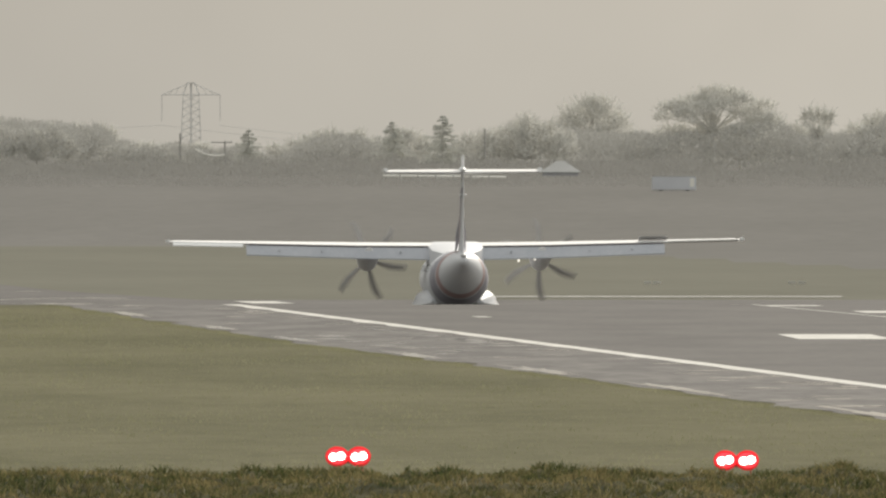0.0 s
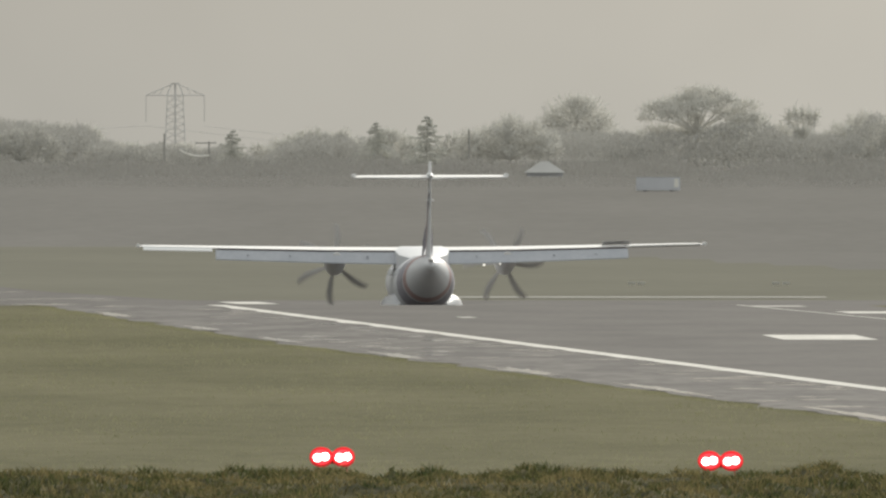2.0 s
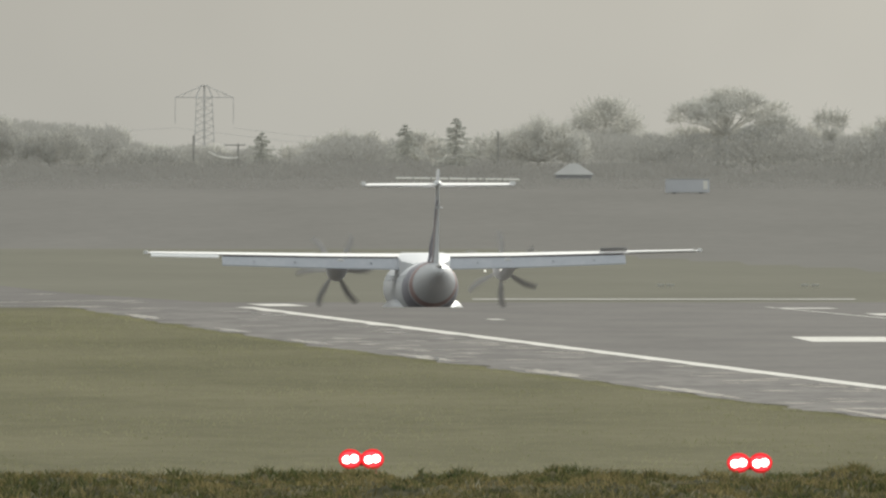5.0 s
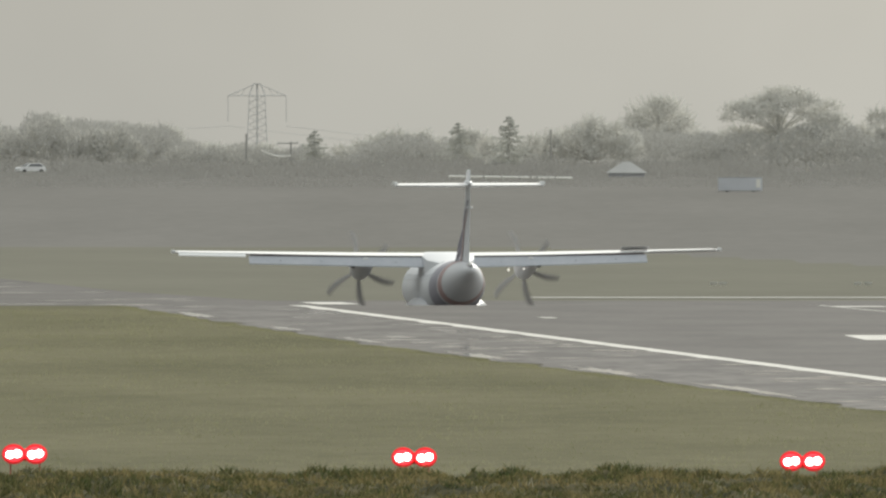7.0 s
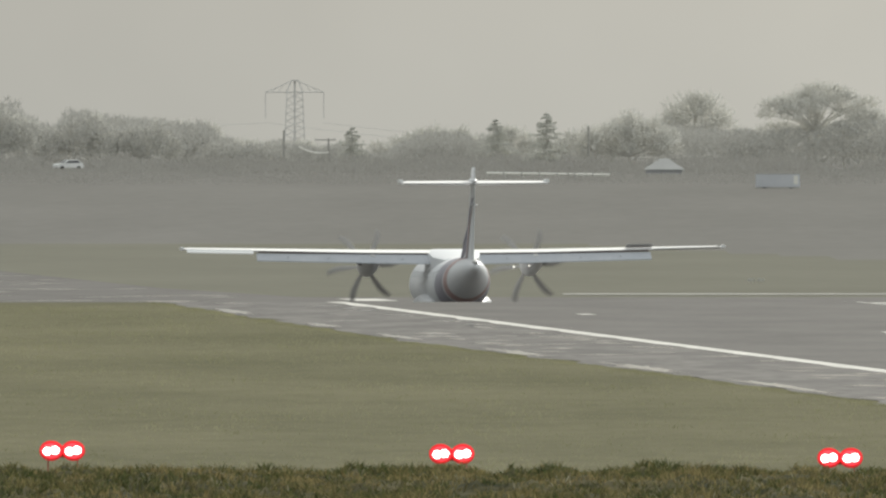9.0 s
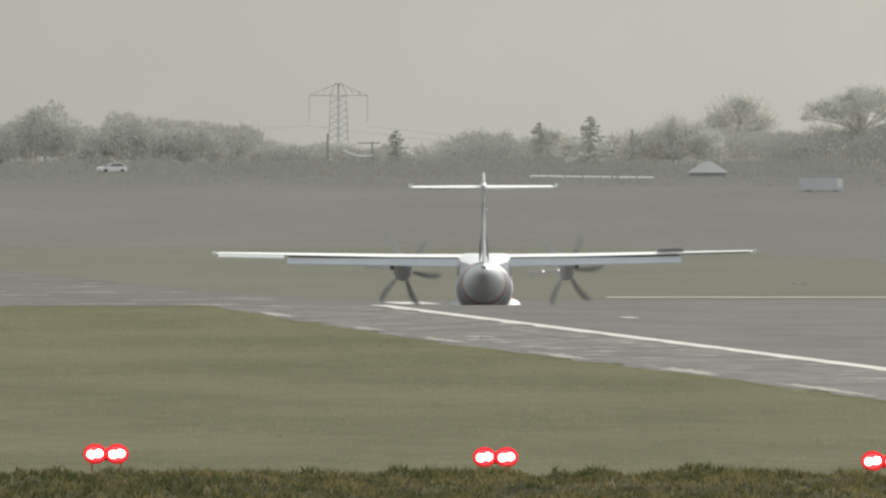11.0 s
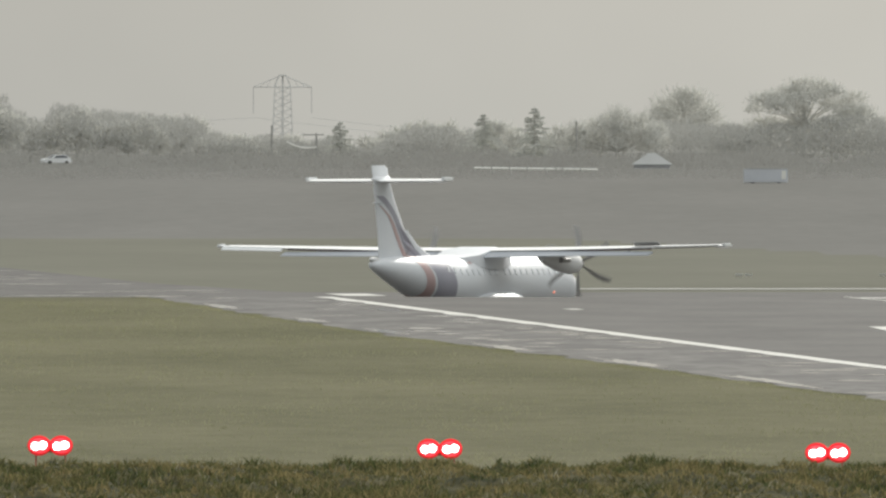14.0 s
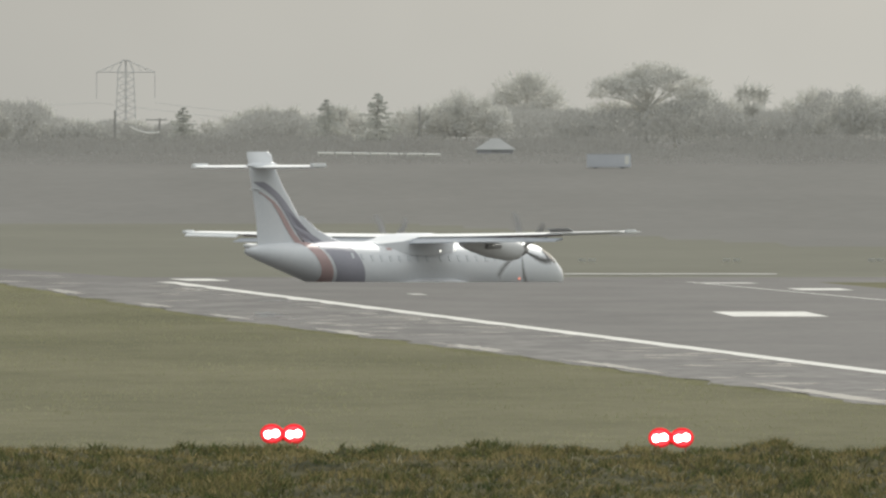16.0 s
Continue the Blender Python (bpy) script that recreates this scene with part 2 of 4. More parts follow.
def ground():
    cols = [-2600, -900, -300, -120, -60, -30, *range(0, 64, 4), 120, 300, 900, 2600]
    verts = [(x, y, gz(y)) for y in ROWS for x in cols]
    n = len(cols)
    faces = [(r * n + c, r * n + c + 1, (r + 1) * n + c + 1, (r + 1) * n + c) for r in range(len(ROWS) - 1) for c in range(n - 1)]
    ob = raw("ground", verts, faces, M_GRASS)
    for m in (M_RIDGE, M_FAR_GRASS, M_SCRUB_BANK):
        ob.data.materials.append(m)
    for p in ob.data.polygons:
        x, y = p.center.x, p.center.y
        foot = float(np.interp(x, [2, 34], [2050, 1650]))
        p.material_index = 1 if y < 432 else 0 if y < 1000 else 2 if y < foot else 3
    return tagged(ob, "grass airfield sloping over a crest to a brown bank", "ground", kind="structure")


def strip(name, left, right, y0, y1, lift, material, wiggle=0.0, seed=0):
    """A sheet on the ground between two lines x(y)."""
    ys = sorted({y0, y1} | {y for y in ROWS if y0 < y < y1} | ({y0 + 2.5 * i for i in range(int((y1 - y0) / 2.5))} if wiggle else set()))
    verts, faces = [], []
    for i, y in enumerate(ys):
        w = wiggle * noise.noise((y * 0.11, seed, 0)) + 0.5 * wiggle * noise.noise((y * 0.4, seed, 5))
        verts += [(left(y) + w, y, gz(y) + lift), (right(y), y, gz(y) + lift)]
        if i:
            faces.append((2 * i - 2, 2 * i - 1, 2 * i + 1, 2 * i))
    return raw(name, verts, faces, material)


def edge(y):
    """The runway's left edge line, which runs 4.6 degrees to the left of the y axis."""
    return 13.7 - 0.08 * (y - 654)


def shoulder_edge(y):
    """The ragged left border of the asphalt, widest near the crest."""
    return edge(y) - 6.3 - float(np.interp(y, [560, 706, 785, 870, 950, 1100], [0.2, 1.1, 2.1, 1.7, 1.2, 0.0]))


ground()
tagged(strip("runway", edge, lambda y: edge(y) + float(np.interp(y, [1120, 1380], [29.5, 19.3])), 440, 1760, 0.02, M_TARMAC), "wet grey asphalt runway running over a crest", "runway", kind="structure")
tagged(strip("runway_shoulder", shoulder_edge, edge, 500, 1760, 0.018, M_SHOULDER, 1.0, 3), "wet patchy asphalt shoulder beside the runway", "shoulder", kind="structure")
tagged(strip("taxiway", lambda y: edge(y) + float(np.interp(y, [1120, 1380], [29.5, 19.3])), lambda y: 140, 1120, 1296, 0.018, M_TARMAC), "wet asphalt taxiway leaving the runway", "taxiway", kind="structure")


def marking(x0, x1, y0, y1, slant=-0.08, label="worn white painted bar on the runway", ragged=0.0):
    ob = strip("runway_marking", lambda y: x0 + slant * (y - y0), lambda y: x1 + slant * (y - y0), y0, y1, 0.028, M_PAINT, ragged, 7)
    return tagged(ob, label, "runway marking", group="runway markings", kind="structure")


marking(edge(500) + 0.06, edge(500) + 0.88, 500, 950, label="long white painted runway edge line", ragged=0.3)
marking(edge(500) + 23.8, edge(500) + 24.0, 500, 965, label="long white painted runway edge line")
marking(13.5, 17.1, 801, 819, -0.03)
marking(1.5, 2.1, 889, 893)
marking(-11.3, -8.8, 1264, 1282)
marking(14.4, 17.0, 942, 946)
marking(18.2, 20.5, 909, 918, -0.05)
tagged(strip("taxiway_edge", lambda y: 1.0, lambda y: 25.0, 1320, 1328, 0.03, M_KERB), "pale concrete edge along the taxiway", "taxiway edge", kind="structure")


def puddle(x, y, w, d, seed):
    """A thin film of water with an uneven outline."""
    r = random.Random(seed)
    n, verts = 34, []
    for i in range(n):
        a = 2 * math.pi * i / n
        k = r.uniform(0.3, 1.0)
        px, py = x + w / 2 * k * math.cos(a) - 0.08 * d / 2 * k * math.sin(a), y + d / 2 * k * math.sin(a)
        verts.append((px, py, gz(py) + 0.024))
    ob = raw("puddle", verts, [list(range(n))], M_PUDDLE)
    return tagged(ob, "shallow rain puddle lying on the asphalt shoulder", "puddle", group="rain puddles")


rp = random.Random(5)
for i in range(46):
    y = rp.uniform(560, 950)
    puddle(edge(y) - rp.choice((0.7, 1.1, 2.0, 3.4, 4.8, 5.6)) + rp.uniform(-0.5, 0.3), y, rp.uniform(0.8, 3.2), rp.uniform(2, 5.5), i)
for i in range(30):
    y = rp.uniform(600, 945)
    puddle(edge(y) - rp.uniform(0.5, 1.7), y, rp.uniform(0.9, 2.6), rp.uniform(1.8, 4.5), 140 + i)
for i, (y, d) in enumerate(((590, 60), (655, 45), (702, 34), (748, 36), (800, 30), (846, 26), (905, 30))):
    puddle(shoulder_edge(y) + 0.75, y, rp.uniform(1.0, 1.6), d, 60 + i)
for i in range(64):
    y = rp.uniform(1255, 1720)
    puddle(edge(y) + rp.uniform(-6, 18), y, rp.uniform(2.5, 9), rp.uniform(4, 16), 200 + i)


# ---- foreground ridge of rank grass ----
def blades(name, count, x0, x1, y0, y1, h0, h1, material, label, seed, clump=0.0, width=0.02):
    r = random.Random(seed)
    verts, faces = [], []
    for _ in range(count):
        x, y = r.uniform(x0, x1), r.uniform(y0, y1)
        k = 0.5 + 0.5 * noise.noise((x * 0.55, y * 0.12, seed))
        k2 = 0.5 + 0.5 * noise.noise((x * 2.1, y * 0.4, seed + 9))
        if clump and r.random() > (0.25 + 0.75 * k2):
            continue
        h = r.uniform(h0, h1) * (0.25 + clump * (k * k * 1.7 + 0.5 * k2))
        lean, a = r.uniform(0.2, 1.5) * h, r.uniform(0, 6.283)
        w, z = width * r.uniform(0.7, 1.6), ridge_z(x, y) - 0.02
        dx, dy = math.cos(a) * lean, math.sin(a) * lean
        i = len(verts)
        verts += [(x - w, y, z), (x + w, y, z), (x + 0.35 * dx + 0.7 * w, y + 0.35 * dy, z + 0.6 * h), (x + 0.35 * dx - 0.7 * w, y + 0.35 * dy, z + 0.6 * h), (x + dx, y + dy, z + h)]
        faces += [(i, i + 1, i + 2, i + 3), (i + 3, i + 2, i + 4)]
    return tagged(raw(name, verts, faces, material), label, "grass", kind="stuff")


def ridge_z(x, y):
    """Height of the tussocky ridge over its base line."""
    bump = noise.noise((x * 0.8, y * 0.16, 3)) + 0.7 * noise.noise((x * 2.2, y * 0.5, 8)) + 0.35 * noise.noise((x * 6, y * 1.3, 1))
    return gz(y) + 0.08 + 0.21 * bump


def ridge():
    xs, ys = [-15 + 0.1 * i for i in range(291)], [386 + 0.5 * i for i in range(91)]
    verts = [(x, y, ridge_z(x, y) if 387 < y < 430.5 else gz(y) - 0.12) for y in ys for x in xs]
    n = len(xs)
    faces = [(r * n + c, r * n + c + 1, (r + 1) * n + c + 1, (r + 1) * n + c) for r in range(len(ys) - 1) for c in range(n - 1)]
    ob = raw("ridge", verts, faces, M_RIDGE)
    for p in ob.data.polygons:
        p.use_smooth = True
    return tagged(ob, "low tussocky ridge of damp dark soil and grass", "ridge", kind="structure")


ridge()
blades("rank_grass", 105000, -14, 13, 388, 430, 0.05, 0.19, M_BLADE, "dark wet rank grass in tussocks along a low ridge", 2, 1.1, 0.011)
blades("glint_stems", 420, -14, 13, 395, 428, 0.10, 0.28, M_STRAW, "scattered pale stems standing in for dew glints in the grass", 21, 0.8, 0.007)


def field_grass():
    """Short blades over the mown field and a ragged verge where it meets the asphalt."""
    r = random.Random(8)
    verts, faces = [], []
    for k in range(76000):
        if k < 60000:
            y = 440 + 490 * r.random() ** 1.4
            x = r.uniform(-0.0305 * y - 1, min(shoulder_edge(y) - 0.3, 0.027 * y + 1))
        else:
            y = r.uniform(520, 948)
            x = shoulder_edge(y) - 0.05 - abs(r.gauss(0, 0.35)) + 0.5 * noise.noise((y * 0.11, 3, 0))
        h = r.uniform(0.025, 0.07) * (1.3 if noise.noise((x * 0.3, y * 0.05, 2)) > 0.15 else 0.8)
        a, w, z = r.uniform(0, 6.283), r.uniform(0.008, 0.022), gz(y) - 0.005
        i = len(verts)
        verts += [(x - w, y, z), (x + w, y, z), (x + 0.6 * h * math.cos(a), y + 0.6 * h * math.sin(a), z + h)]
        faces.append((i, i + 1, i + 2))
    return tagged(raw("field_grass", verts, faces, M_FIELD_BLADE), "short mown winter grass beside the runway", "grass", kind="stuff")


field_grass()


# ---- approach slope light units ----
def light_unit(x, z):
    y = 490.0
    unit = new("approach_light_unit")
    unit.location = (x, y, gz(y) + z)
    tagged(unit, "low orange approach slope light unit showing two red lamps", "airfield light", group="approach slope light units")
    bm = bmesh.new()
    box(bm, (-0.40, -0.1, 0.44), (0.40, 0.8, 0.72), 0.05)
    part("housing", bm, M_ORANGE, unit)
    for lx in (-0.34, 0.34):
        for ly in (0.0, 0.6):
            part("leg", tube(bmesh.new(), (lx, ly, -0.04), (lx, ly, 0.44), 0.012, 0.012), M_ORANGE, unit)
    for lx in (-0.255, 0.255):
        # Added disc that glows faintly as the soft edge of the halo.
        bm = bmesh.new()
        loft(bm, [ring((lx, -0.21, 0.6), 0.24, 0.20, 24), ring((lx, -0.16, 0.6), 0.275, 0.235, 24), ring((lx, -0.1, 0.6), 0.26, 0.22, 24)])
        smooth(part("outer_halo", bm, M_OUTER_HALO, unit, "glowing disc for the lamp's outer red halo"), 60)
        bm = bmesh.new()
        loft(bm, [ring((lx, -0.27, 0.6), 0.18, 0.13, 24), ring((lx, -0.23, 0.6), 0.235, 0.175, 24), ring((lx, -0.2, 0.6), 0.23, 0.17, 24)])
        lamp = smooth(part("lamp", bm, M_RIM, unit, "red lens enlarged to glow as the lamp's halo"), 60)
        for s in (-1, 1):
            bm = bmesh.new()
            bmesh.ops.create_uvsphere(bm, u_segments=14, v_segments=10, radius=1, matrix=Matrix.Translation((lx + 0.085 * s, -0.275, 0.6 + 0.012 * s)) @ Matrix.Diagonal((0.10, 0.03, 0.09, 1)))
            smooth(part("bulb", bm, M_LENS, lamp, "white-hot lamp"))
    return unit


for x, dz in ((-11.23, 0.035), (-2.2, -0.04), (6.8, -0.13)):
    light_unit(x, dz)


# ---- the aircraft: x right, y forward, z up from the ground under the wing ----
FUS = [(12.62, 1.5, 0.06, 0.05), (12.4, 1.52, 0.42, 0.36), (11.8, 1.62, 0.82, 0.70), (10.9, 1.82, 1.16, 1.04), (10.0, 1.97, 1.33, 1.25), (8.8, 2.04, 1.42, 1.34), (7.5, 2.05, 1.43, 1.36),
       (-3.5, 2.05, 1.43, 1.36), (-5.5, 2.10, 1.42, 1.32), (-7.5, 2.26, 1.29, 1.17), (-9.5, 2.48, 1.06, 0.94), (-11.5, 2.71, 0.76, 0.67), (-13.3, 2.90, 0.43, 0.40), (-14.3, 2.99, 0.20, 0.20), (-14.45, 3.0, 0.06, 0.06)]


def fus(y):
    ys = [s[0] for s in FUS][::-1]
    return [float(np.interp(y, ys, [s[k] for s in FUS][::-1])) for k in (1, 2, 3)]


def shell(name, y_front, y_back, a0, a1, material, parent, lift=0.012, label="", n=14, rows=6):
    """A thin raised patch on the fuselage between two curves y(angle), angles from the right side upwards."""
    bm = bmesh.new()
    grid = []
    for i in range(n + 1):
        a = radians(a0 + (a1 - a0) * i / n)
        line = []
        for j in range(rows + 1):
            y = y_front(a) + (y_back(a) - y_front(a)) * j / rows
            z, rx, rz = fus(y)
            line.append(bm.verts.new(((rx + lift) * math.cos(a), y, z + (rz + lift) * math.sin(a))))
        grid.append(line)
    for p, q in zip(grid, grid[1:]):
        for j in range(rows):
            bm.faces.new((p[j], p[j + 1], q[j + 1], q[j]))
    bmesh.ops.recalc_face_normals(bm, faces=bm.faces)
    return smooth(part(name, bm, material, parent, label))


def section(x, le, te, z, thick, n=9):
    """An aerofoil outline in the plane x, leading edge first."""
    up, low = [], []
    for i in range(n + 1):
        c = (1 - math.cos(math.pi * i / n)) / 2
        t = thick * 2.6 * (0.2969 * math.sqrt(c) - 0.126 * c - 0.3516 * c * c + 0.2843 * c ** 3 - 0.1015 * c ** 4)
        y = le + (te - le) * c
        up.append((x, y, z + t * 1.15 + 0.004))
        low.append((x, y, z - t * 0.85 - 0.004))
    return up + low[::-1]


def wing_line(x):
    """Leading edge, trailing edge, height and thickness of the wing at the span x."""
    a = abs(x)
    return [float(np.interp(a, [0, 4.6, 13.5], v)) for v in ([1.05, 1.0, 0.45], [-1.52, -1.52, -0.98], [3.62, 3.66, 3.86], [0.50, 0.48, 0.25])]


def plate(bm, x0, x1, front, back, thick, n=8):
    """A slim panel along the span, given (y, z) of its two long edges at any x."""
    rings = []
    for i in range(n + 1):
        x = x0 + (x1 - x0) * i / n
        (ya, za), (yb, zb) = front(x), back(x)
        rings.append([(x, ya, za + thick / 2), (x, yb, zb + thick / 5), (x, yb, zb - thick / 5), (x, ya, za - thick / 2)])
    return loft(bm, rings)


def aircraft():
    plane = new("turboprop_airliner")
    flaps = []
    tagged(plane, "white twin-turboprop airliner with blue and red tail bands", "aircraft")
    bm = bmesh.new()
    fine = []
    for (y0, *_), (y1, *_) in zip(FUS, FUS[1:]):
        k = 3 if abs(y1 - y0) < 5 else 6
        fine += [y0 + (y1 - y0) * i / k for i in range(k)]
    loft(bm, [ring((0, y, fus(y)[0]), fus(y)[1], fus(y)[2], 32) for y in fine + [-14.45]])
    body = smooth(part("fuselage", bm, M_WHITE, plane))
    shell("blue_band", lambda a: -6.3 - 0.6 * math.sin(a), lambda a: -8.55 - 0.75 * math.sin(a), -90, 270, M_BLUE, body, 0.012, "blue livery band paled by painted haze", 40)
    shell("red_band", lambda a: -8.8 - 0.75 * math.sin(a), lambda a: -9.7 - 0.75 * math.sin(a), -90, 270, M_RED, body, 0.012, "red livery band paled by painted haze", 40)
    for side in (0, 180):
        lo, hi = (52, 20) if side == 0 else (128, 160)
        shell("windscreen", lambda a: 11.15 - 0.2 * abs(math.cos(a)), lambda a: 10.35 - 0.3 * abs(math.cos(a)), lo, 90, M_GLASS, body, 0.015, "dark cockpit glass", 8)
        shell("side_window", lambda a: 10.7, lambda a: 9.75, hi, lo, M_GLASS, body, 0.015, "dark cockpit glass", 6)
    win = None
    for sx in (1, -1):
        for i in range(19):
            y = 7.4 - 0.78 * i + (-0.4 if i > 9 else 0)
            z, rx, rz = fus(y)
            a = math.asin(0.5 / rz)
            if win is None:
                bm = bmesh.new()
                box(bm, (-0.02, -0.11, -0.16), (0.02, 0.11, 0.16), 0.015)
                win = part("cabin_window", bm, M_CABIN, body)
                first = win
            else:
                first = new("cabin_window", win.data)
                first.parent = body
            first.matrix_basis = pose(sx * rx * math.cos(a), y, z + rz * math.sin(a), 0, -sx * math.degrees(a), 0)
    for i, w in enumerate((0.5, 0.35, 0.6, 0.3, 0.45)):
        shell("title_bar", lambda a, i=i: -0.4 - 0.75 * i, lambda a, i=i, w=w: -0.4 - 0.75 * i - w, 43, 50, M_RED if i > 2 else M_BLUE, body, 0.008, "small livery lettering as plain bar", 2, 1)
    # Glowing ball added to show a red glint on the fuselage side.
    bm = bmesh.new()
    bmesh.ops.create_uvsphere(bm, u_segments=10, v_segments=6, radius=0.06, matrix=Matrix.Translation((1.35, 7.2, 1.5)))
    part("red_glint", bm, M_RED_GLINT, body, "small glowing ball painted as a red glint")
    # wing
    for s in (-1, 1):
        xs = [0, 1.2, 4.6, 8.5, 12, 13.2, 13.45]
        rings = []
        for x in xs:
            le, te, z, t = wing_line(x)
            rings.append(section(s * x, le, te + (0.12 if x > 13.3 else 0), z, t * (0.5 if x > 13.4 else 1)))
        wing = smooth(part("wing", loft(bmesh.new(), rings), M_WING, plane), 60)
        bm = bmesh.new()
        box(bm, (s * 13.53 - 0.1, -1.02, 3.80), (s * 13.53 + 0.1, -0.1, 3.98), 0.05)
        part("wing_tip", bm, M_WING, wing)
        te = lambda x: wing_line(x)[1]
        zt = lambda x: wing_line(x)[2]
        plate(bm := bmesh.new(), s * 1.25, s * 9.75, lambda x: (te(x) + 0.12, zt(x) - 0.03), lambda x: (te(x) + 0.05, zt(x) - 0.11), 0.02)
        part("flap_slot", bm, M_SLOT, wing, "dark flap gap")
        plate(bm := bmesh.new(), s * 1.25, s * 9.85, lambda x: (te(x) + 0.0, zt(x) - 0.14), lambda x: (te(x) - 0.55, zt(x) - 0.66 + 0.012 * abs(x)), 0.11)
        flaps.append(part("flap", bm, M_FLAP, wing, "lowered flap with its shade painted grey"))
        plate(bm := bmesh.new(), s * 10.0, s * 13.3, lambda x: (te(x) + 0.1, zt(x) - 0.02), lambda x: (te(x) - 0.25, zt(x) + (0.03 if s > 0 else -0.16)), 0.1)
        part("aileron", bm, M_WING, wing)
        for fx in (2.6, 6.3, 8.3):
            bm = bmesh.new()
            tube(bm, (s * fx, te(fx) + 0.9, zt(fx) - 0.2), (s * fx, te(fx) - 0.4, zt(fx) - 0.3), 0.09, 0.03, 8)
            part("flap_fairing", bm, M_FLAP, wing)
        # engine
        nac = loft(bmesh.new(), [ring((s * 4.08, y, z), rx, rz, 20) for y, z, rx, rz in ((3.3, 2.98, 0.3, 0.3), (3.0, 2.96, 0.42, 0.48), (2.2, 3.0, 0.5, 0.58), (0.6, 3.15, 0.52, 0.56), (-0.8, 3.28, 0.42, 0.40), (-1.7, 3.34, 0.2, 0.2))])
        nacelle = smooth(part("nacelle", nac, M_NACELLE, plane, "grey engine nacelle"))
        part("exhaust", loft(bmesh.new(), [ring((s * 4.6, y, 3.15), r, r, 10) for y, r in ((0.9, 0.1), (-0.3, 0.14))]), M_SPOILER, nacelle)
        prop = new("propeller")
        prop.parent = plane
        prop.location = (s * 4.08, 3.45, 2.95)
        tagged(prop, "six-bladed dark propeller")
        smooth(part("spinner", loft(bmesh.new(), [ring((0, y, 0), r, r, 16) for y, r in ((-0.15, 0.29), (0.1, 0.28), (0.4, 0.18), (0.58, 0.03))]), M_PROP, prop))
        blade = None
        for k in range(6):
            if blade is None:
                rings = []
                for r_, c, tw, sw in ((0.2, 0.10, 60, 0), (0.5, 0.15, 50, 0.0), (0.9, 0.19, 38, 0.02), (1.3, 0.20, 28, 0.02), (1.65, 0.18, 22, -0.04), (1.88, 0.12, 18, -0.12), (1.965, 0.05, 16, -0.17)):
                    cx, cy, th = 0.78 * c * math.cos(radians(tw)), 0.78 * c * math.sin(radians(tw)), 0.03
                    rings.append([(sw + cx, cy, r_), (sw, th, r_), (sw - cx, -cy, r_), (sw, -th, r_)])
                blade = part("blade", loft(bmesh.new(), rings), M_PROP, prop)
            else:
                b2 = new("blade", blade.data)
                b2.parent = prop
                b2.matrix_basis = pose(0, 0, 0, 0, 60 * k, 0)
        if s < 0:
            left = prop
        else:
            right = prop
            plate(bm := bmesh.new(), 8.65, 10.0, lambda x: (te(x) + 0.75, zt(x) + 0.12), lambda x: (te(x) + 0.3, zt(x) + 0.27), 0.05)
            part("spoiler", bm, M_SPOILER, wing, "raised spoiler with its unlit tone painted in")
            # Two glowing balls stand in for sun glints near the nacelle.
            bm = bmesh.new()
            bmesh.ops.create_uvsphere(bm, u_segments=10, v_segments=6, radius=0.055, matrix=Matrix.Translation((2.95, -1.95, 2.93)))
            part("lamp", bm, M_WHITE_GLINT, wing, "small glowing ball painted as a sun glint")
            bm = bmesh.new()
            bmesh.ops.create_uvsphere(bm, u_segments=10, v_segments=6, radius=0.045, matrix=Matrix.Translation((3.72, -1.8, 2.98)))
            part("lamp", bm, M_WHITE_GLINT, wing, "small glowing ball painted as a sun glint")
    # wing to body fairing
    bm = loft(bmesh.new(), [[(-w, y, z0), (-w * 0.96, y, z1 - 0.08), (-w * 0.7, y, z1), (w * 0.7, y, z1), (w * 0.96, y, z1 - 0.08), (w, y, z0)] for y, w, z0, z1 in ((2.6, 0.6, 3.0, 3.38), (1.6, 1.2, 2.9, 3.7), (0, 1.36, 2.7, 3.82), (-1.4, 1.36, 2.7, 3.72), (-2.6, 1.2, 2.8, 3.5), (-4.2, 0.7, 3.0, 3.36))])
    smooth(part("wing_fairing", bm, M_WHITE, plane), 50)
    # tail
    def upright(z, le, te, thick):
        return [(p[2], p[1], z) for p in section(0, le, te, 0, thick)]
    fin = smooth(part("fin", loft(bmesh.new(), [upright(*v) for v in ((3.2, -8.9, -13.45, 0.34), (4.5, -9.75, -13.55, 0.32), (6.2, -11.3, -13.95, 0.28), (7.3, -12.1, -14.2, 0.26), (7.75, -12.25, -14.35, 0.24), (7.9, -12.6, -14.35, 0.12))]), M_WHITE, plane), 60)
    smooth(part("dorsal_fin", loft(bmesh.new(), [upright(*v) for v in ((3.2, -5.6, -10, 0.2), (3.55, -6.9, -10, 0.16), (4.0, -8.3, -10.2, 0.12), (4.7, -9.6, -10.4, 0.06))]), M_WHITE, fin), 60)
    for name, m, pts in (("blue_stripe", M_BLUE, [(3.3, -7.9, -9.5), (3.8, -9.2, -10.2), (4.2, -9.85, -10.65), (5.0, -10.75, -11.4), (5.4, -11.2, -11.85), (5.7, -11.6, -12.3), (6.0, -12.1, -12.9), (6.2, -12.5, -13.4), (6.4, -13.0, -13.9)]),
                         ("red_stripe", M_RED, [(3.3, -9.75, -10.35), (3.8, -10.4, -10.9), (4.2, -10.82, -11.28), (5.0, -11.58, -11.95), (5.4, -12.1, -12.4), (5.7, -12.75, -12.95), (5.9, -13.3, -13.45)])):
        for s in (-1, 1):
            verts, faces = [], []
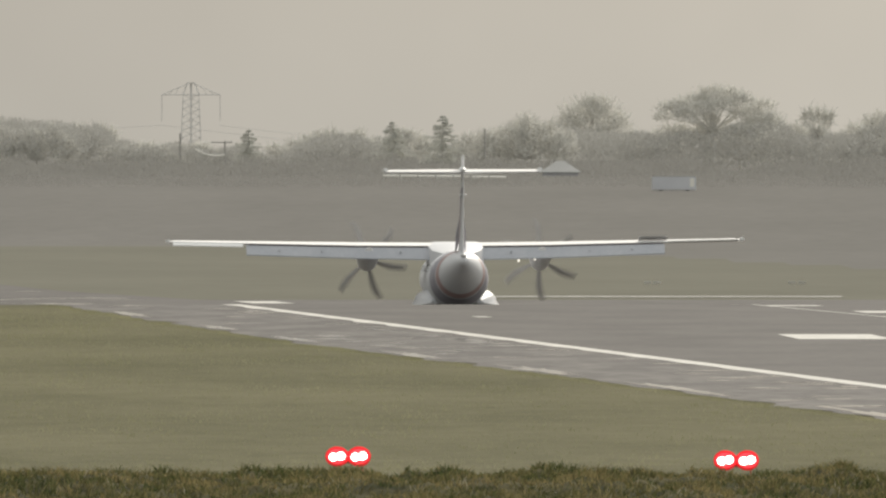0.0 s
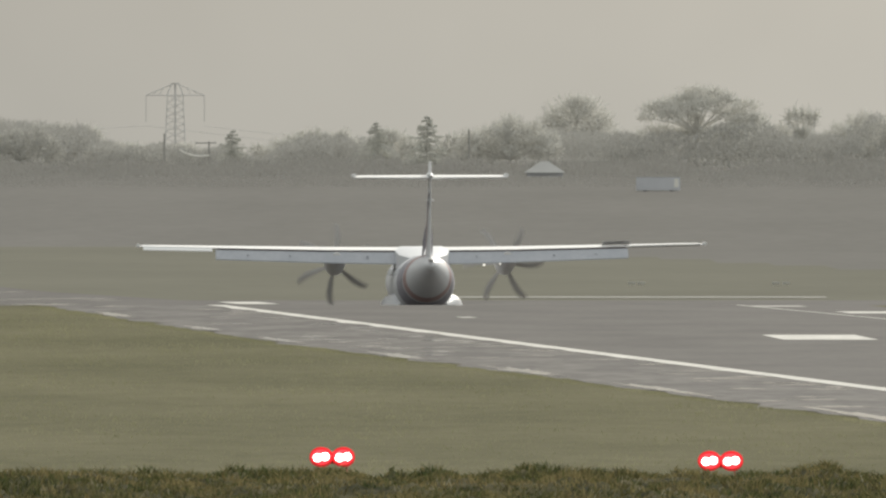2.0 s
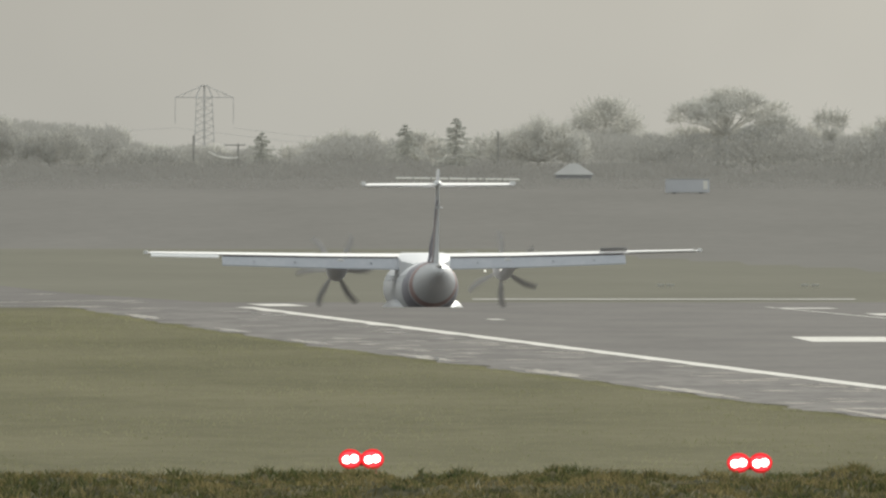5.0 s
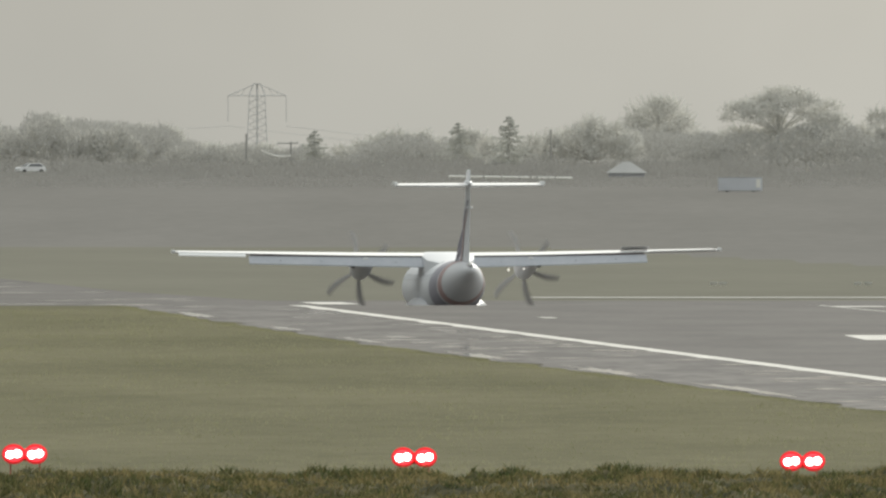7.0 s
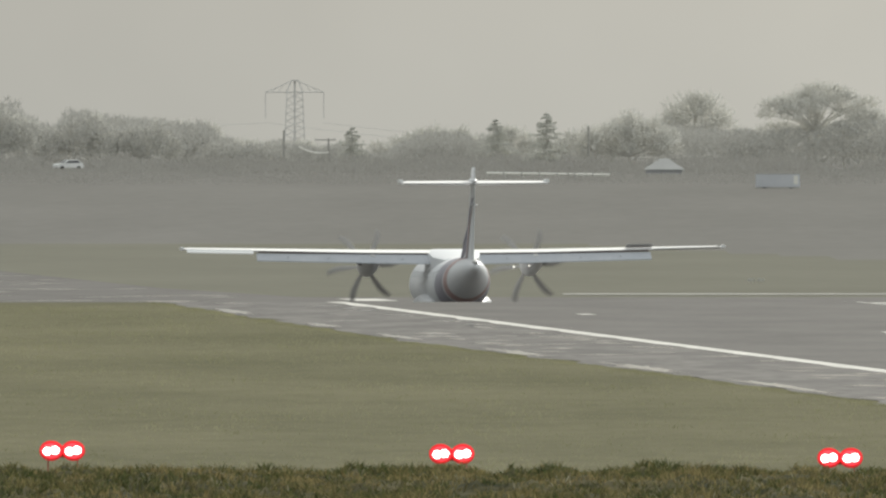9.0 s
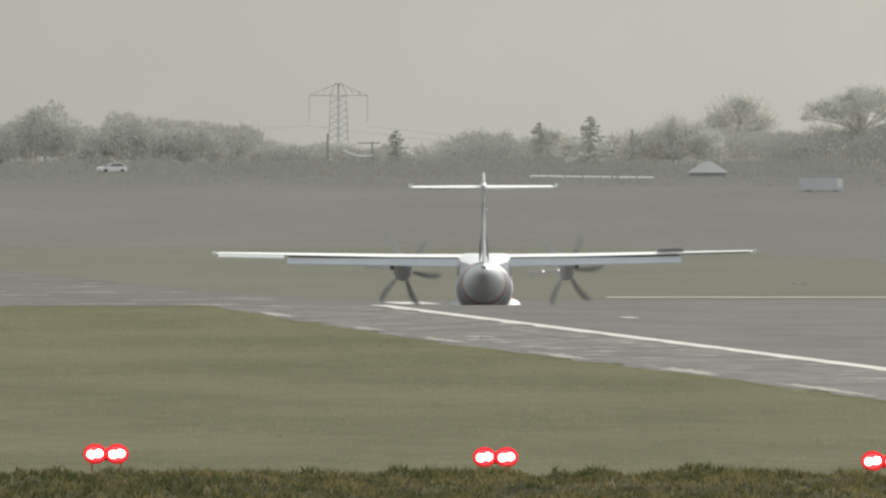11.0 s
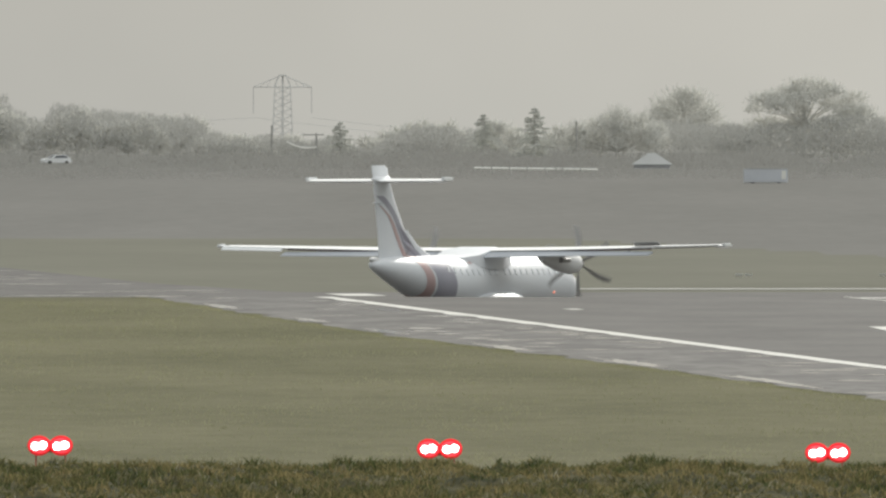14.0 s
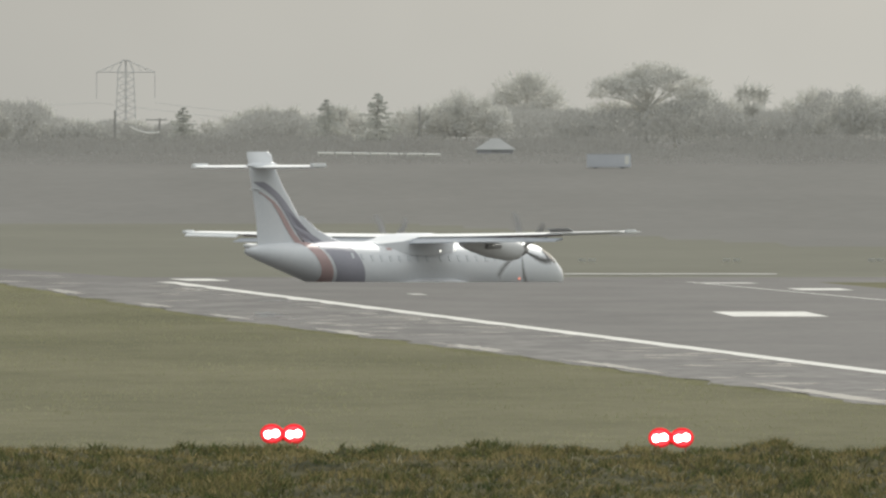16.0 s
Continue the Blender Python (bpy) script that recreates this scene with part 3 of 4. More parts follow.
            for i, (z, a, b) in enumerate(pts):
                for y in (a, (a + b) / 2, b):
                    le, te, th = [float(np.interp(z, [3.2, 4.5, 6.2, 7.3], v)) for v in ([-8.9, -9.75, -11.3, -12.1], [-13.45, -13.55, -13.95, -14.2], [0.34, 0.32, 0.28, 0.26])]
                    c = min(max((y - le) / (te - le), 0.0), 1)
                    t = th * 2.6 * 1.16 * (0.2969 * math.sqrt(c) - 0.126 * c - 0.3516 * c * c + 0.2843 * c ** 3 - 0.1015 * c ** 4)
                    if y > le - 0.6 and z < 4.6:
                        t = max(t, 0.22)
                    verts.append((s * (t + 0.018), y, z))
                if i:
                    for k in range(2):
                        q = 3 * i + k
                        faces.append((q - 3, q - 2, q + 1, q))
            raw(name, verts, faces, m, fin, "curved livery stripe")
    for s in (-1, 1):
        stab = smooth(part("tailplane", loft(bmesh.new(), [section(s * x, le, te, z, t) for x, le, te, z, t in ((0, -12.1, -13.9, 7.12, 0.42), (3.3, -12.75, -14.0, 7.13, 0.34), (3.62, -12.95, -14.0, 7.13, 0.22))]), M_WING, plane), 60)
        bm = bmesh.new()
        box(bm, (s * 3.6 - 0.12, -13.9, 7.11), (s * 3.6 + 0.1, -12.7, 7.32), 0.04)
        part("tip_horn", bm, M_WING, stab)
    bm = loft(bmesh.new(), [ring((0, y, 7.22), r, r, 10) for y, r in ((-11.7, 0.03), (-12.2, 0.16), (-13.8, 0.14), (-14.4, 0.03))])
    smooth(part("tail_fairing", bm, M_WHITE, fin))
    bm = loft(bmesh.new(), [ring((0, y, z), r, r, 10) for y, z, r in ((-13.6, 3.2, 0.16), (-14.4, 3.25, 0.12), (-14.65, 3.26, 0.03))])
    part("tail_light_housing", bm, M_NACELLE, fin)
    for s in (-1, 1):
        bm = loft(bmesh.new(), [ring((s * 0.11, y, 6.05), r, 0.7 * r, 8) for y, r in ((-13.15, 0.02), (-13.35, 0.06), (-13.75, 0.06), (-13.9, 0.02))])
        smooth(part("hinge_fairing", bm, M_WHITE, fin))
    # landing gear
    for s in (-1, 1):
        rings = []
        for y, w, h in ((3.3, 0.1, 0.1), (2.6, 0.42, 0.36), (1.2, 0.62, 0.5), (-1.5, 0.64, 0.5), (-2.8, 0.4, 0.34), (-3.6, 0.1, 0.1)):
            rings.append([(s * (1.05 + 1.6 * w * math.cos(t) * (1.05 if math.sin(t) < 0 else 0.85)), y, 1.02 + 1.15 * h * math.sin(t)) for t in [2 * math.pi * i / 18 for i in range(18)]])
        sponson = smooth(part("wheel_fairing", loft(bmesh.new(), rings), M_WHITE, plane))
        for k in (-0.2, 0.2):
            bm = bmesh.new()
            loft(bm, [[(s * 2.05 + k + dx, r_ * math.cos(2 * math.pi * i / 20) - 0.4, 0.43 + r_ * math.sin(2 * math.pi * i / 20)) for i in range(20)] for dx, r_ in ((-0.13, 0.3), (-0.1, 0.42), (0.1, 0.42), (0.13, 0.3))])
            part("wheel", bm, M_TYRE, sponson)
        part("strut", tube(bmesh.new(), (s * 1.9, -0.4, 0.9), (s * 2.05, -0.4, 0.43), 0.09, 0.07), M_STEEL, sponson)
    nose = part("nose_strut", tube(bmesh.new(), (0, 10.2, 1.2), (0, 10.2, 0.32), 0.07, 0.06), M_STEEL, plane)
    for k in (-0.16, 0.16):
        bm = bmesh.new()
        loft(bm, [[(k + dx, 10.2 + r_ * math.cos(2 * math.pi * i / 16), 0.3 + r_ * math.sin(2 * math.pi * i / 16)) for i in range(16)] for dx, r_ in ((-0.08, 0.2), (-0.06, 0.29), (0.06, 0.29), (0.08, 0.2))])
        part("wheel", bm, M_TYRE, nose)
    return plane, left, right, flaps


plane, prop_left, prop_right, flaps = aircraft()


# ---- winter trees on the bank ----
def bare_tree(x, y, height, width, seed, label, twigs=6000, lobes=8, skirt=0.3, fuzzy=0.5, dome=0.0, pads=()):
    """A leafless tree: trunk, limbs to the lobes of its crown, branches in each lobe and a haze of fine twigs."""
    r = random.Random(seed)
    tree = new("tree")
    tree.location = (x, y, gz(y))
    tagged(tree, label, "tree", group="winter trees along the bank")
    verts, faces, tv, tf = [], [], [], []

    def limb(pts, ra, rb, n=5):
        i0 = len(verts)
        for k, p in enumerate(pts):
            d = (pts[min(k + 1, len(pts) - 1)] - pts[max(k - 1, 0)]).normalized()
            q = d.to_track_quat("Z", "Y").to_matrix()
            rad = ra + (rb - ra) * k / (len(pts) - 1)
            for j in range(n):
                verts.append(tuple(p + q @ Vector((rad * math.cos(6.2832 * j / n), rad * math.sin(6.2832 * j / n), 0))))
        for k in range(len(pts) - 1):
            for j in range(n):
                a, b = i0 + k * n + j, i0 + k * n + (j + 1) % n
                faces.append((a, b, b + n, a + n))

    fork = Vector((r.uniform(-0.2, 0.2), 0, height * (0.46 if pads else max(0.22, skirt - 0.1))))
    limb([Vector((0, 0, -0.4)), Vector((0.05, 0, height * 0.1)), fork, fork + Vector((0, 0, height * 0.25))], 0.034 * height, 0.014 * height, 7)
    blobs = []
    if dome and not pads:
        n = max(5, int(width / 1.5))
        for k in range(n):
            px = ((k + 0.5) / n * 2 - 1) * 0.46 * width + r.uniform(-0.3, 0.3)
            top = height * (1 - 0.35 * (2 * px / width) ** 2) * r.uniform(0.76, 1.02)
            rz = top * r.uniform(0.16, 0.3)
            pads = (*pads, (px, top - rz, width / n * r.uniform(0.6, 1.1), rz), (px + r.uniform(-0.5, 0.5), top * 0.5, width / n * 0.9, top * 0.25))
    for k in range(lobes):
        u = (k + 0.5) / lobes
        a = r.uniform(0, 6.283)
        px = (u * 2 - 1) * width * 0.36 + r.uniform(-0.05, 0.05) * width
        rise = math.sqrt(max(1 - (2 * px / width) ** 2, 0.05))
        rad = width * r.uniform(0.17, 0.26)
        rz = rad * r.uniform(0.6, 0.85)
        top = height * (skirt + (1 - skirt) * rise) - rz
        blobs.append((Vector((px, math.sin(a) * width * 0.2, max(top - (r.random() ** 1.3) * 0.5 * height * rise, skirt * height + rz * 0.3))), Vector((rad, 0.5 * rad, rz)), 1.0))
    blobs.append((Vector((r.uniform(-0.06, 0.06) * width, 0, height * 0.86)), Vector((width * 0.2, width * 0.2, height * 0.12)), 1.2))
    if pads:
        blobs = [(Vector((px, r.uniform(-0.15, 0.15) * width, pz)), Vector((rx, 0.4 * rx, rz)), rx * rz / 3) for px, pz, rx, rz in pads]
    total = sum(b[2] for b in blobs)
    for c, e, w in blobs:
        mid = fork.lerp(c, 0.5) + Vector((r.uniform(-0.4, 0.4), 0, r.uniform(0, 0.5)))
        limb([fork, mid, c], 0.014 * height, 0.05, 5)
        n = int(0.85 * twigs * w / total)
        for _ in range(max(6, n // 110)):
            d = Vector((r.gauss(0, 1), r.gauss(0, 1), r.gauss(0.35, 0.8))).normalized()
            tip = c + Vector((d.x * e.x, d.y * e.y, d.z * e.z)) * r.uniform(0.8, 1.05)
            limb([c.lerp(mid, r.uniform(0, 0.4)), c.lerp(tip, 0.5) + Vector((0, 0, r.uniform(-0.2, 0.2))), tip], 0.05, 0.02, 3)
        for _ in range(n):
            d = Vector((r.gauss(0, 1), r.gauss(0, 1), r.gauss(0.15, 1))).normalized()
            s = r.random() ** 0.4 * r.uniform(0.7, 1.22)
            p = c + Vector((d.x * e.x, d.y * e.y, d.z * e.z)) * s + Vector((r.gauss(0, 0.12), r.gauss(0, 0.12), r.gauss(0, 0.12)))
            q = (d + Vector((r.gauss(0, 0.5), r.gauss(0, 0.5), r.gauss(0.35, 0.5)))).normalized()
            ln = r.uniform(0.25, 0.9) * (0.6 + fuzzy)
            wv = Vector((-q.z, 0.2, q.x)).normalized() * r.uniform(0.04, 0.09)
            i = len(tv)
            tv += [tuple(p - wv), tuple(p + wv), tuple(p + q * ln)]
            tf.append((i, i + 1, i + 2))
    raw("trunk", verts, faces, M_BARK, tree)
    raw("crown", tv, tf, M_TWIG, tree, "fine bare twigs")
    return tree


def conifer(x, y, height, width, seed):
    r = random.Random(seed)
    tree = new("conifer")
    tree.location = (x, y, gz(y))
    tagged(tree, "green spruce dulled by painted haze, ragged tiers among bare trees", "tree", group="spruces")
    part("trunk", tube(bmesh.new(), (0, 0, -0.3), (0, 0, height), 0.22, 0.02), M_BARK, tree)
    tv, tf = [], []
    tiers = int(height * 2.2)
    for k in range(tiers):
        u = k / tiers
        z = height * (0.08 + 0.92 * u)
        reach = width / 2 * (1 - u) ** 0.82 * (1.1 if k % 3 else 0.72) * r.uniform(0.85, 1.1) + 0.05
        for j in range(13):
            a = r.uniform(0, 6.283)
            e = Vector((math.cos(a), math.sin(a), r.uniform(-0.35, 0.1)))
            for _ in range(20):
                s = r.uniform(0.05, 1.0)
                p = Vector((0, 0, z)) + e * reach * s
                d = (e + Vector((r.gauss(0, 0.6), r.gauss(0, 0.6), r.gauss(-0.25, 0.35)))).normalized() * r.uniform(0.15, 0.4) * (1.15 - 0.7 * u)
                w = Vector((0.05, 0.02, 0.11)) * r.uniform(0.7, 1.7)
                i = len(tv)
                tv += [tuple(p - w), tuple(p + w), tuple(p + d)]
                tf.append((i, i + 1, i + 2))
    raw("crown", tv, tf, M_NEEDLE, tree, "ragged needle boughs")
    return tree


OAK = "broad leafless oak standing above the scrub"
BARE = "leafless winter tree greyed by painted haze, rising from the scrub"
OAK_PADS = [(0.5, 11.2, 3.4, 1.2), (-2.4, 10.1, 2.4, 1.0), (-6.2, 9.0, 2.2, 1.1), (-3.6, 8.0, 2.6, 0.8), (1.0, 9.4, 3.0, 1.0), (4.2, 10.1, 2.0, 1.0), (6.8, 9.3, 2.4, 1.1), (6.6, 7.2, 2.8, 1.4),
            (-7.3, 7.8, 1.4, 0.6), (-0.4, 7.4, 1.6, 1.2), (8.4, 7.4, 1.3, 1.2), (-5.2, 5.8, 2.8, 1.1), (4.6, 5.6, 4.0, 1.4), (-1.0, 5.4, 4.0, 1.0), (3.4, 8.3, 1.6, 0.7), (-2.0, 9.0, 2.2, 0.9), (2.6, 11.0, 2.4, 0.9), (-4.6, 9.6, 1.8, 0.9), (5.4, 8.4, 2.0, 1.0), (0.2, 10.3, 3.6, 1.0)]
bare_tree(38.34, 3000, 12.6, 17.6, 11, OAK, 12500, 12, 0.3, 0.25, 0.0, OAK_PADS)
bare_tree(21.46, 3040, 11.3, 11.4, 12, BARE, 5600, 6, 0.3, 0.7, 0.0, [(0, 7.6, 4.9, 3.2), (-3.2, 6.6, 2.4, 2.2), (3.2, 6.6, 2.4, 2.2), (0.4, 9.6, 2.6, 1.3), (0, 4.2, 4.2, 1.8)])
bare_tree(11.67, 2990, 8.4, 15.19, 13, BARE, 7000, 8, 0.08, 0.5, 0.8)
bare_tree(5.71, 3010, 6.3, 9.66, 14, BARE, 3600, 5, 0.08, 0.5, 0.8)
bare_tree(-14.86, 3020, 6.6, 14.53, 15, BARE, 6500, 7, 0.08, 0.6, 1.0)
bare_tree(-5.20, 3040, 6.0, 9.75, 16, BARE, 3600, 5, 0.08, 0.6)
bare_tree(-20.98, 3030, 4.6, 8.91, 17, BARE, 3000, 5, 0.08, 0.5, 0.8)
bare_tree(-51.19, 3020, 7.6, 9.69, 18, BARE, 5000, 6, 0.08, 0.5, 0.8)
bare_tree(-57.67, 3000, 7.9, 10.43, 19, BARE, 5500, 6, 0.08, 0.5, 0.8)
bare_tree(-65.00, 3005, 8.8, 10.45, 32, BARE, 5500, 6, 0.08, 0.5, 0.8)
bare_tree(-71.95, 3010, 7.2, 8.05, 20, BARE, 4200, 5, 0.08, 0.5, 0.8)
bare_tree(-77.33, 3000, 10.7, 9.63, 21, BARE, 7000, 6, 0.08, 0.5, 1.0)
bare_tree(-84.02, 3010, 7.5, 10.46, 22, BARE, 5000, 6, 0.08, 0.5, 0.8)
bare_tree(-42.83, 3000, 4.6, 12.03, 23, BARE, 3600, 6, 0.08, 0.5, 0.8)
bare_tree(-34.93, 3010, 4.3, 10.46, 24, BARE, 3000, 6, 0.08, 0.5, 0.8)
bare_tree(29.55, 3020, 6.6, 9.69, 25, BARE, 4500, 5, 0.08, 0.5, 0.8)
bare_tree(48.29, 3030, 8.0, 9.72, 26, BARE, 4200, 6, 0.08, 0.5, 0.8)
bare_tree(53.4, 3010, 9.0, 5.2, 27, BARE, 1700, 6, 0.08, 0.9, 0.0, [(-1.9, 7.7, 0.4, 1.3), (-1.0, 7.9, 0.4, 1.4), (0.0, 7.9, 0.4, 1.4), (1.0, 7.8, 0.4, 1.4), (1.9, 7.5, 0.4, 1.3), (0, 5.2, 1.3, 1.2), (0, 3.6, 1.4, 1.2)])
bare_tree(57.85, 3030, 7.2, 8.91, 28, BARE, 3000, 6, 0.08, 0.7, 0.8)
bare_tree(63.26, 3010, 8.7, 10.46, 29, BARE, 4500, 5, 0.08, 0.5, 0.8)
bare_tree(67.86, 3000, 9.2, 11.23, 30, BARE, 6000, 5, 0.08, 0.5, 0.8)
bare_tree(75.18, 3020, 9.0, 9.69, 31, BARE, 5000, 5, 0.08, 0.5, 0.8)
bare_tree(42.76, 3040, 7.4, 12.19, 33, BARE, 4500, 6, 0.08, 0.5, 0.8)
conifer(-27.46, 2985, 6.3, 6.6, 41)
conifer(-7.26, 2985, 7.4, 7.6, 42)
conifer(0.00, 2985, 8.3, 8.6, 43)


THICKET_X = [-112, -84, -80, -76.5, -73.9, -72, -69.8, -68.6, -66, -62, -59.5, -55.9, -51.8, -48.2, -46.5, -43, -38, -35, -32, -28.7, -25.6, -23.5, -20.4, -18.4, -14.8, -10.5, -8, -5, -3.8, -2.5, 2.5, 5, 7, 9, 12, 15, 19, 24, 27.5, 30, 36, 42, 46, 48.5, 50.5, 53, 57, 59, 60.5, 63, 67, 71, 76, 100]
THICKET_H = [7.2, 7.2, 9.0, 10.6, 8.1, 6.8, 6.8, 8.6, 9.4, 7.9, 7.9, 7.8, 7.2, 7.0, 4.9, 3.9, 4.2, 3.8, 3.4, 3.6, 2.3, 2.0, 4.0, 5.5, 5.7, 5.0, 4.8, 3.4, 1.3, 1.7, 2.1, 3.2, 5.9, 7.1, 7.8, 7.6, 6.3, 6.1, 6.1, 5.9, 6.5, 6.7, 7.4, 7.8, 5.9, 5.2, 6.3, 5.1, 6.9, 8.6, 9.0, 7.8, 7.6, 6.7]


def twig_mass(r, place, count):
    """Fine upright twigs in one mesh; place(r) gives foot, height and size."""
    tv, tf = [], []
    for _ in range(count):
        x, y, z, k = place(r)
        e = Vector((r.gauss(0, 0.6), r.gauss(0, 0.5), abs(r.gauss(0.7, 0.5)))).normalized() * r.uniform(0.4, 1.2) * k
        w = Vector((e.z, 0, -e.x)).normalized() * r.uniform(0.04, 0.1) * k
        i = len(tv)
        tv += [(x - w.x, y, z - w.z), (x + w.x, y, z + w.z), (x + e.x, y + e.y, z + e.z)]
        tf.append((i, i + 1, i + 2))
    return tv, tf


def hedge(r):
    x, y = r.uniform(-112, 100), 2640 + 345 * r.random() ** 0.7
    top = 1.5 + 2.6 * noise.noise((x * 0.11, y * 0.012, 0)) + 1.1 * noise.noise((x * 0.5, y * 0.03, 3)) - (2990 - y) * 0.007
    if (-70.5 < x < -60.5 and y < 2962) or (11.3 < x < 19.2 and y < 2800):
        top = 0.2
    return x, y, gz(y) + max(top, 0.1) * r.random() ** 0.8, 0.9 if top > 0.5 else 0.4


def thicket(r):
    x, y = r.uniform(-112, 100), r.uniform(2990, 3045)
    top = float(np.interp(x, THICKET_X, THICKET_H)) * (0.88 + 0.16 * noise.noise((x * 0.45, y * 0.05, 1))) + 0.5 * noise.noise((x * 1.3, y * 0.1, 4))
    return x, y, gz(y) + top * r.random() ** 0.5, 0.8


for name, label, place, count, material in (("hedge", "leafless hedge along the bank top, greyed by painted haze", hedge, 105000, M_SCRUB),
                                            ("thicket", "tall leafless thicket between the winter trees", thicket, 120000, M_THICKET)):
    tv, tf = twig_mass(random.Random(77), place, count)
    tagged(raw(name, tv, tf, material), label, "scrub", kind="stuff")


# ---- pylon, poles, buildings and a parked car beyond the bank ----
def pylon(x, y, z0, height, arm):
    tower = new("pylon")
    tower.location = (x, y, z0)
    tagged(tower, "grey steel lattice pylon with one wide crossarm", "pylon")
    hw = lambda z: 1.9 - 0.55 * min(z / (height * 0.9), 1)
    top = height * 0.86
    for sx in (-1, 1):
        for sy in (-1, 1):
            bm = bmesh.new()
            tube(bm, (sx * hw(0), sy * hw(0), 0), (sx * hw(top), sy * hw(top), top), 0.1, 0.08, 4)
            tube(bm, (sx * hw(top), sy * hw(top), top), (sx * 0.55, sy * 0.55, height), 0.08, 0.07, 4)
            part("leg", bm, M_STEEL, tower)
    part("peak", box(bmesh.new(), (-0.7, -0.6, height - 0.12), (0.7, 0.6, height + 0.1), 0.03), M_STEEL, tower)
    part("cable_ladder", box(bmesh.new(), (-0.17, -0.1, 0.0), (0.17, 0.1, height), 0.03), M_STEEL, tower)
    n = 10
    for sy in (-1, 1):
        bm = bmesh.new()
        for i in range(n):
            za, zb = top * i / n, top * (i + 1) / n
            tube(bm, (-hw(za), sy * hw(za), za), (hw(zb), sy * hw(zb), zb), 0.06, 0.06, 4)
            tube(bm, (hw(za), sy * hw(za), za), (-hw(zb), sy * hw(zb), zb), 0.05, 0.05, 4)
        part("lattice", bm, M_STEEL, tower)
    bm = bmesh.new()
    for s in (-1, 1):
        tube(bm, (0, 0, top), (s * arm / 2, 0, top), 0.1, 0.07, 4)
        tube(bm, (s * 0.3, 0, height), (s * arm / 2, 0, top), 0.08, 0.06, 4)
        for k in (0.3, 0.55, 0.78):
            tube(bm, (s * arm / 2 * k, 0, top), (s * arm / 2 * (k - 0.14), 0, top + (height - top) * (1 - k + 0.14)), 0.045, 0.045, 4)
    part("crossarm", bm, M_STEEL, tower)
    for s in (-1, 1):
        part("insulator", tube(bmesh.new(), (s * arm / 2, 0, top), (s * arm / 2, 0, top - 4.6), 0.07, 0.07, 5), M_STEEL, tower)
    return tower


def wire(a, b, sag, radius=0.03, material=M_STEEL, label="thin sagging overhead power line"):
    bm = bmesh.new()
    a, b = Vector(a), Vector(b)
    pts = [a.lerp(b, i / 16) - Vector((0, 0, sag * 4 * (i / 16) * (1 - i / 16))) for i in range(17)]
    for p, q in zip(pts, pts[1:]):
        tube(bm, p, q, radius, radius, 4)
    return tagged(part("power_line", bm, material), label, "cable", group="overhead power lines")


def pole(x, y, height, arm=0.0):
    post = new("utility_pole")
    post.location = (x, y, gz(y))
    tagged(post, "slim grey wooden utility pole standing in the scrub", "pole", group="utility poles")
    part("post", tube(bmesh.new(), (0, 0, -0.3), (0, 0, height), 0.16, 0.12, 8), M_POLE, post)
    if arm:
        part("crossarm", box(bmesh.new(), (-arm * 0.65, -0.07, height - 0.32), (arm * 0.35, 0.07, height - 0.16), 0.02), M_POLE, post)
        for k in (-0.6, 0.3):
            part("insulator", tube(bmesh.new(), (arm * k, 0, height - 0.16), (arm * k, 0, height + 0.1), 0.05, 0.04, 6), M_STEEL, post)
    return post


def hip_roof_house(x, y, width, wall, roof):
    house = new("house")
    house.location = (x, y, gz(y))
    tagged(house, "small pale house with a hipped roof behind scrub", "house")
    d = width * 0.7
    part("wall", box(bmesh.new(), (-width * 0.44, -d * 0.4, -0.2), (width * 0.44, d * 0.4, wall), 0.03), M_HOUSE, house)
    bm = bmesh.new()
    loft(bm, [[(-width / 2, -d / 2, wall), (width / 2, -d / 2, wall), (width / 2, d / 2, wall), (-width / 2, d / 2, wall)],
              [(-width / 2, -d / 2, wall + 0.12), (width / 2, -d / 2, wall + 0.12), (width / 2, d / 2, wall + 0.12), (-width / 2, d / 2, wall + 0.12)],
              [(-width * 0.1, -0.05, wall + roof), (width * 0.1, -0.05, wall + roof), (width * 0.1, 0.05, wall + roof), (-width * 0.1, 0.05, wall + roof)]])
    part("roof", bm, M_ROOF, house, "pale hipped roof")
    return house


def trailer(x, y, length, height):
    van = new("box_trailer")
    van.location = (x, y, gz(y))
    tagged(van, "pale blue-white box trailer parked on the bank", "trailer")
    part("box_body", box(bmesh.new(), (-length / 2, -1.0, 0.12), (length / 2, 1.0, height), 0.04), M_HOUSE, van)
    part("roof_cap", box(bmesh.new(), (-length / 2 - 0.03, -1.03, height - 0.02), (length / 2 + 0.03, 1.03, height + 0.06), 0.02), M_ROOF, van)
    part("door", box(bmesh.new(), (length * 0.36, -1.04, 0.5), (length * 0.46, -0.99, height - 0.2), 0.01), M_RAIL, van)
    for k in (-0.3, 0.3):
        bm = bmesh.new()
        loft(bm, [[(length * k + 0.35 * math.cos(6.2832 * i / 16), yy, 0.35 + 0.35 * math.sin(6.2832 * i / 16)) for i in range(16)] for yy in (-0.95, -0.8)])
        part("wheel", bm, M_TYRE, van)
    return van


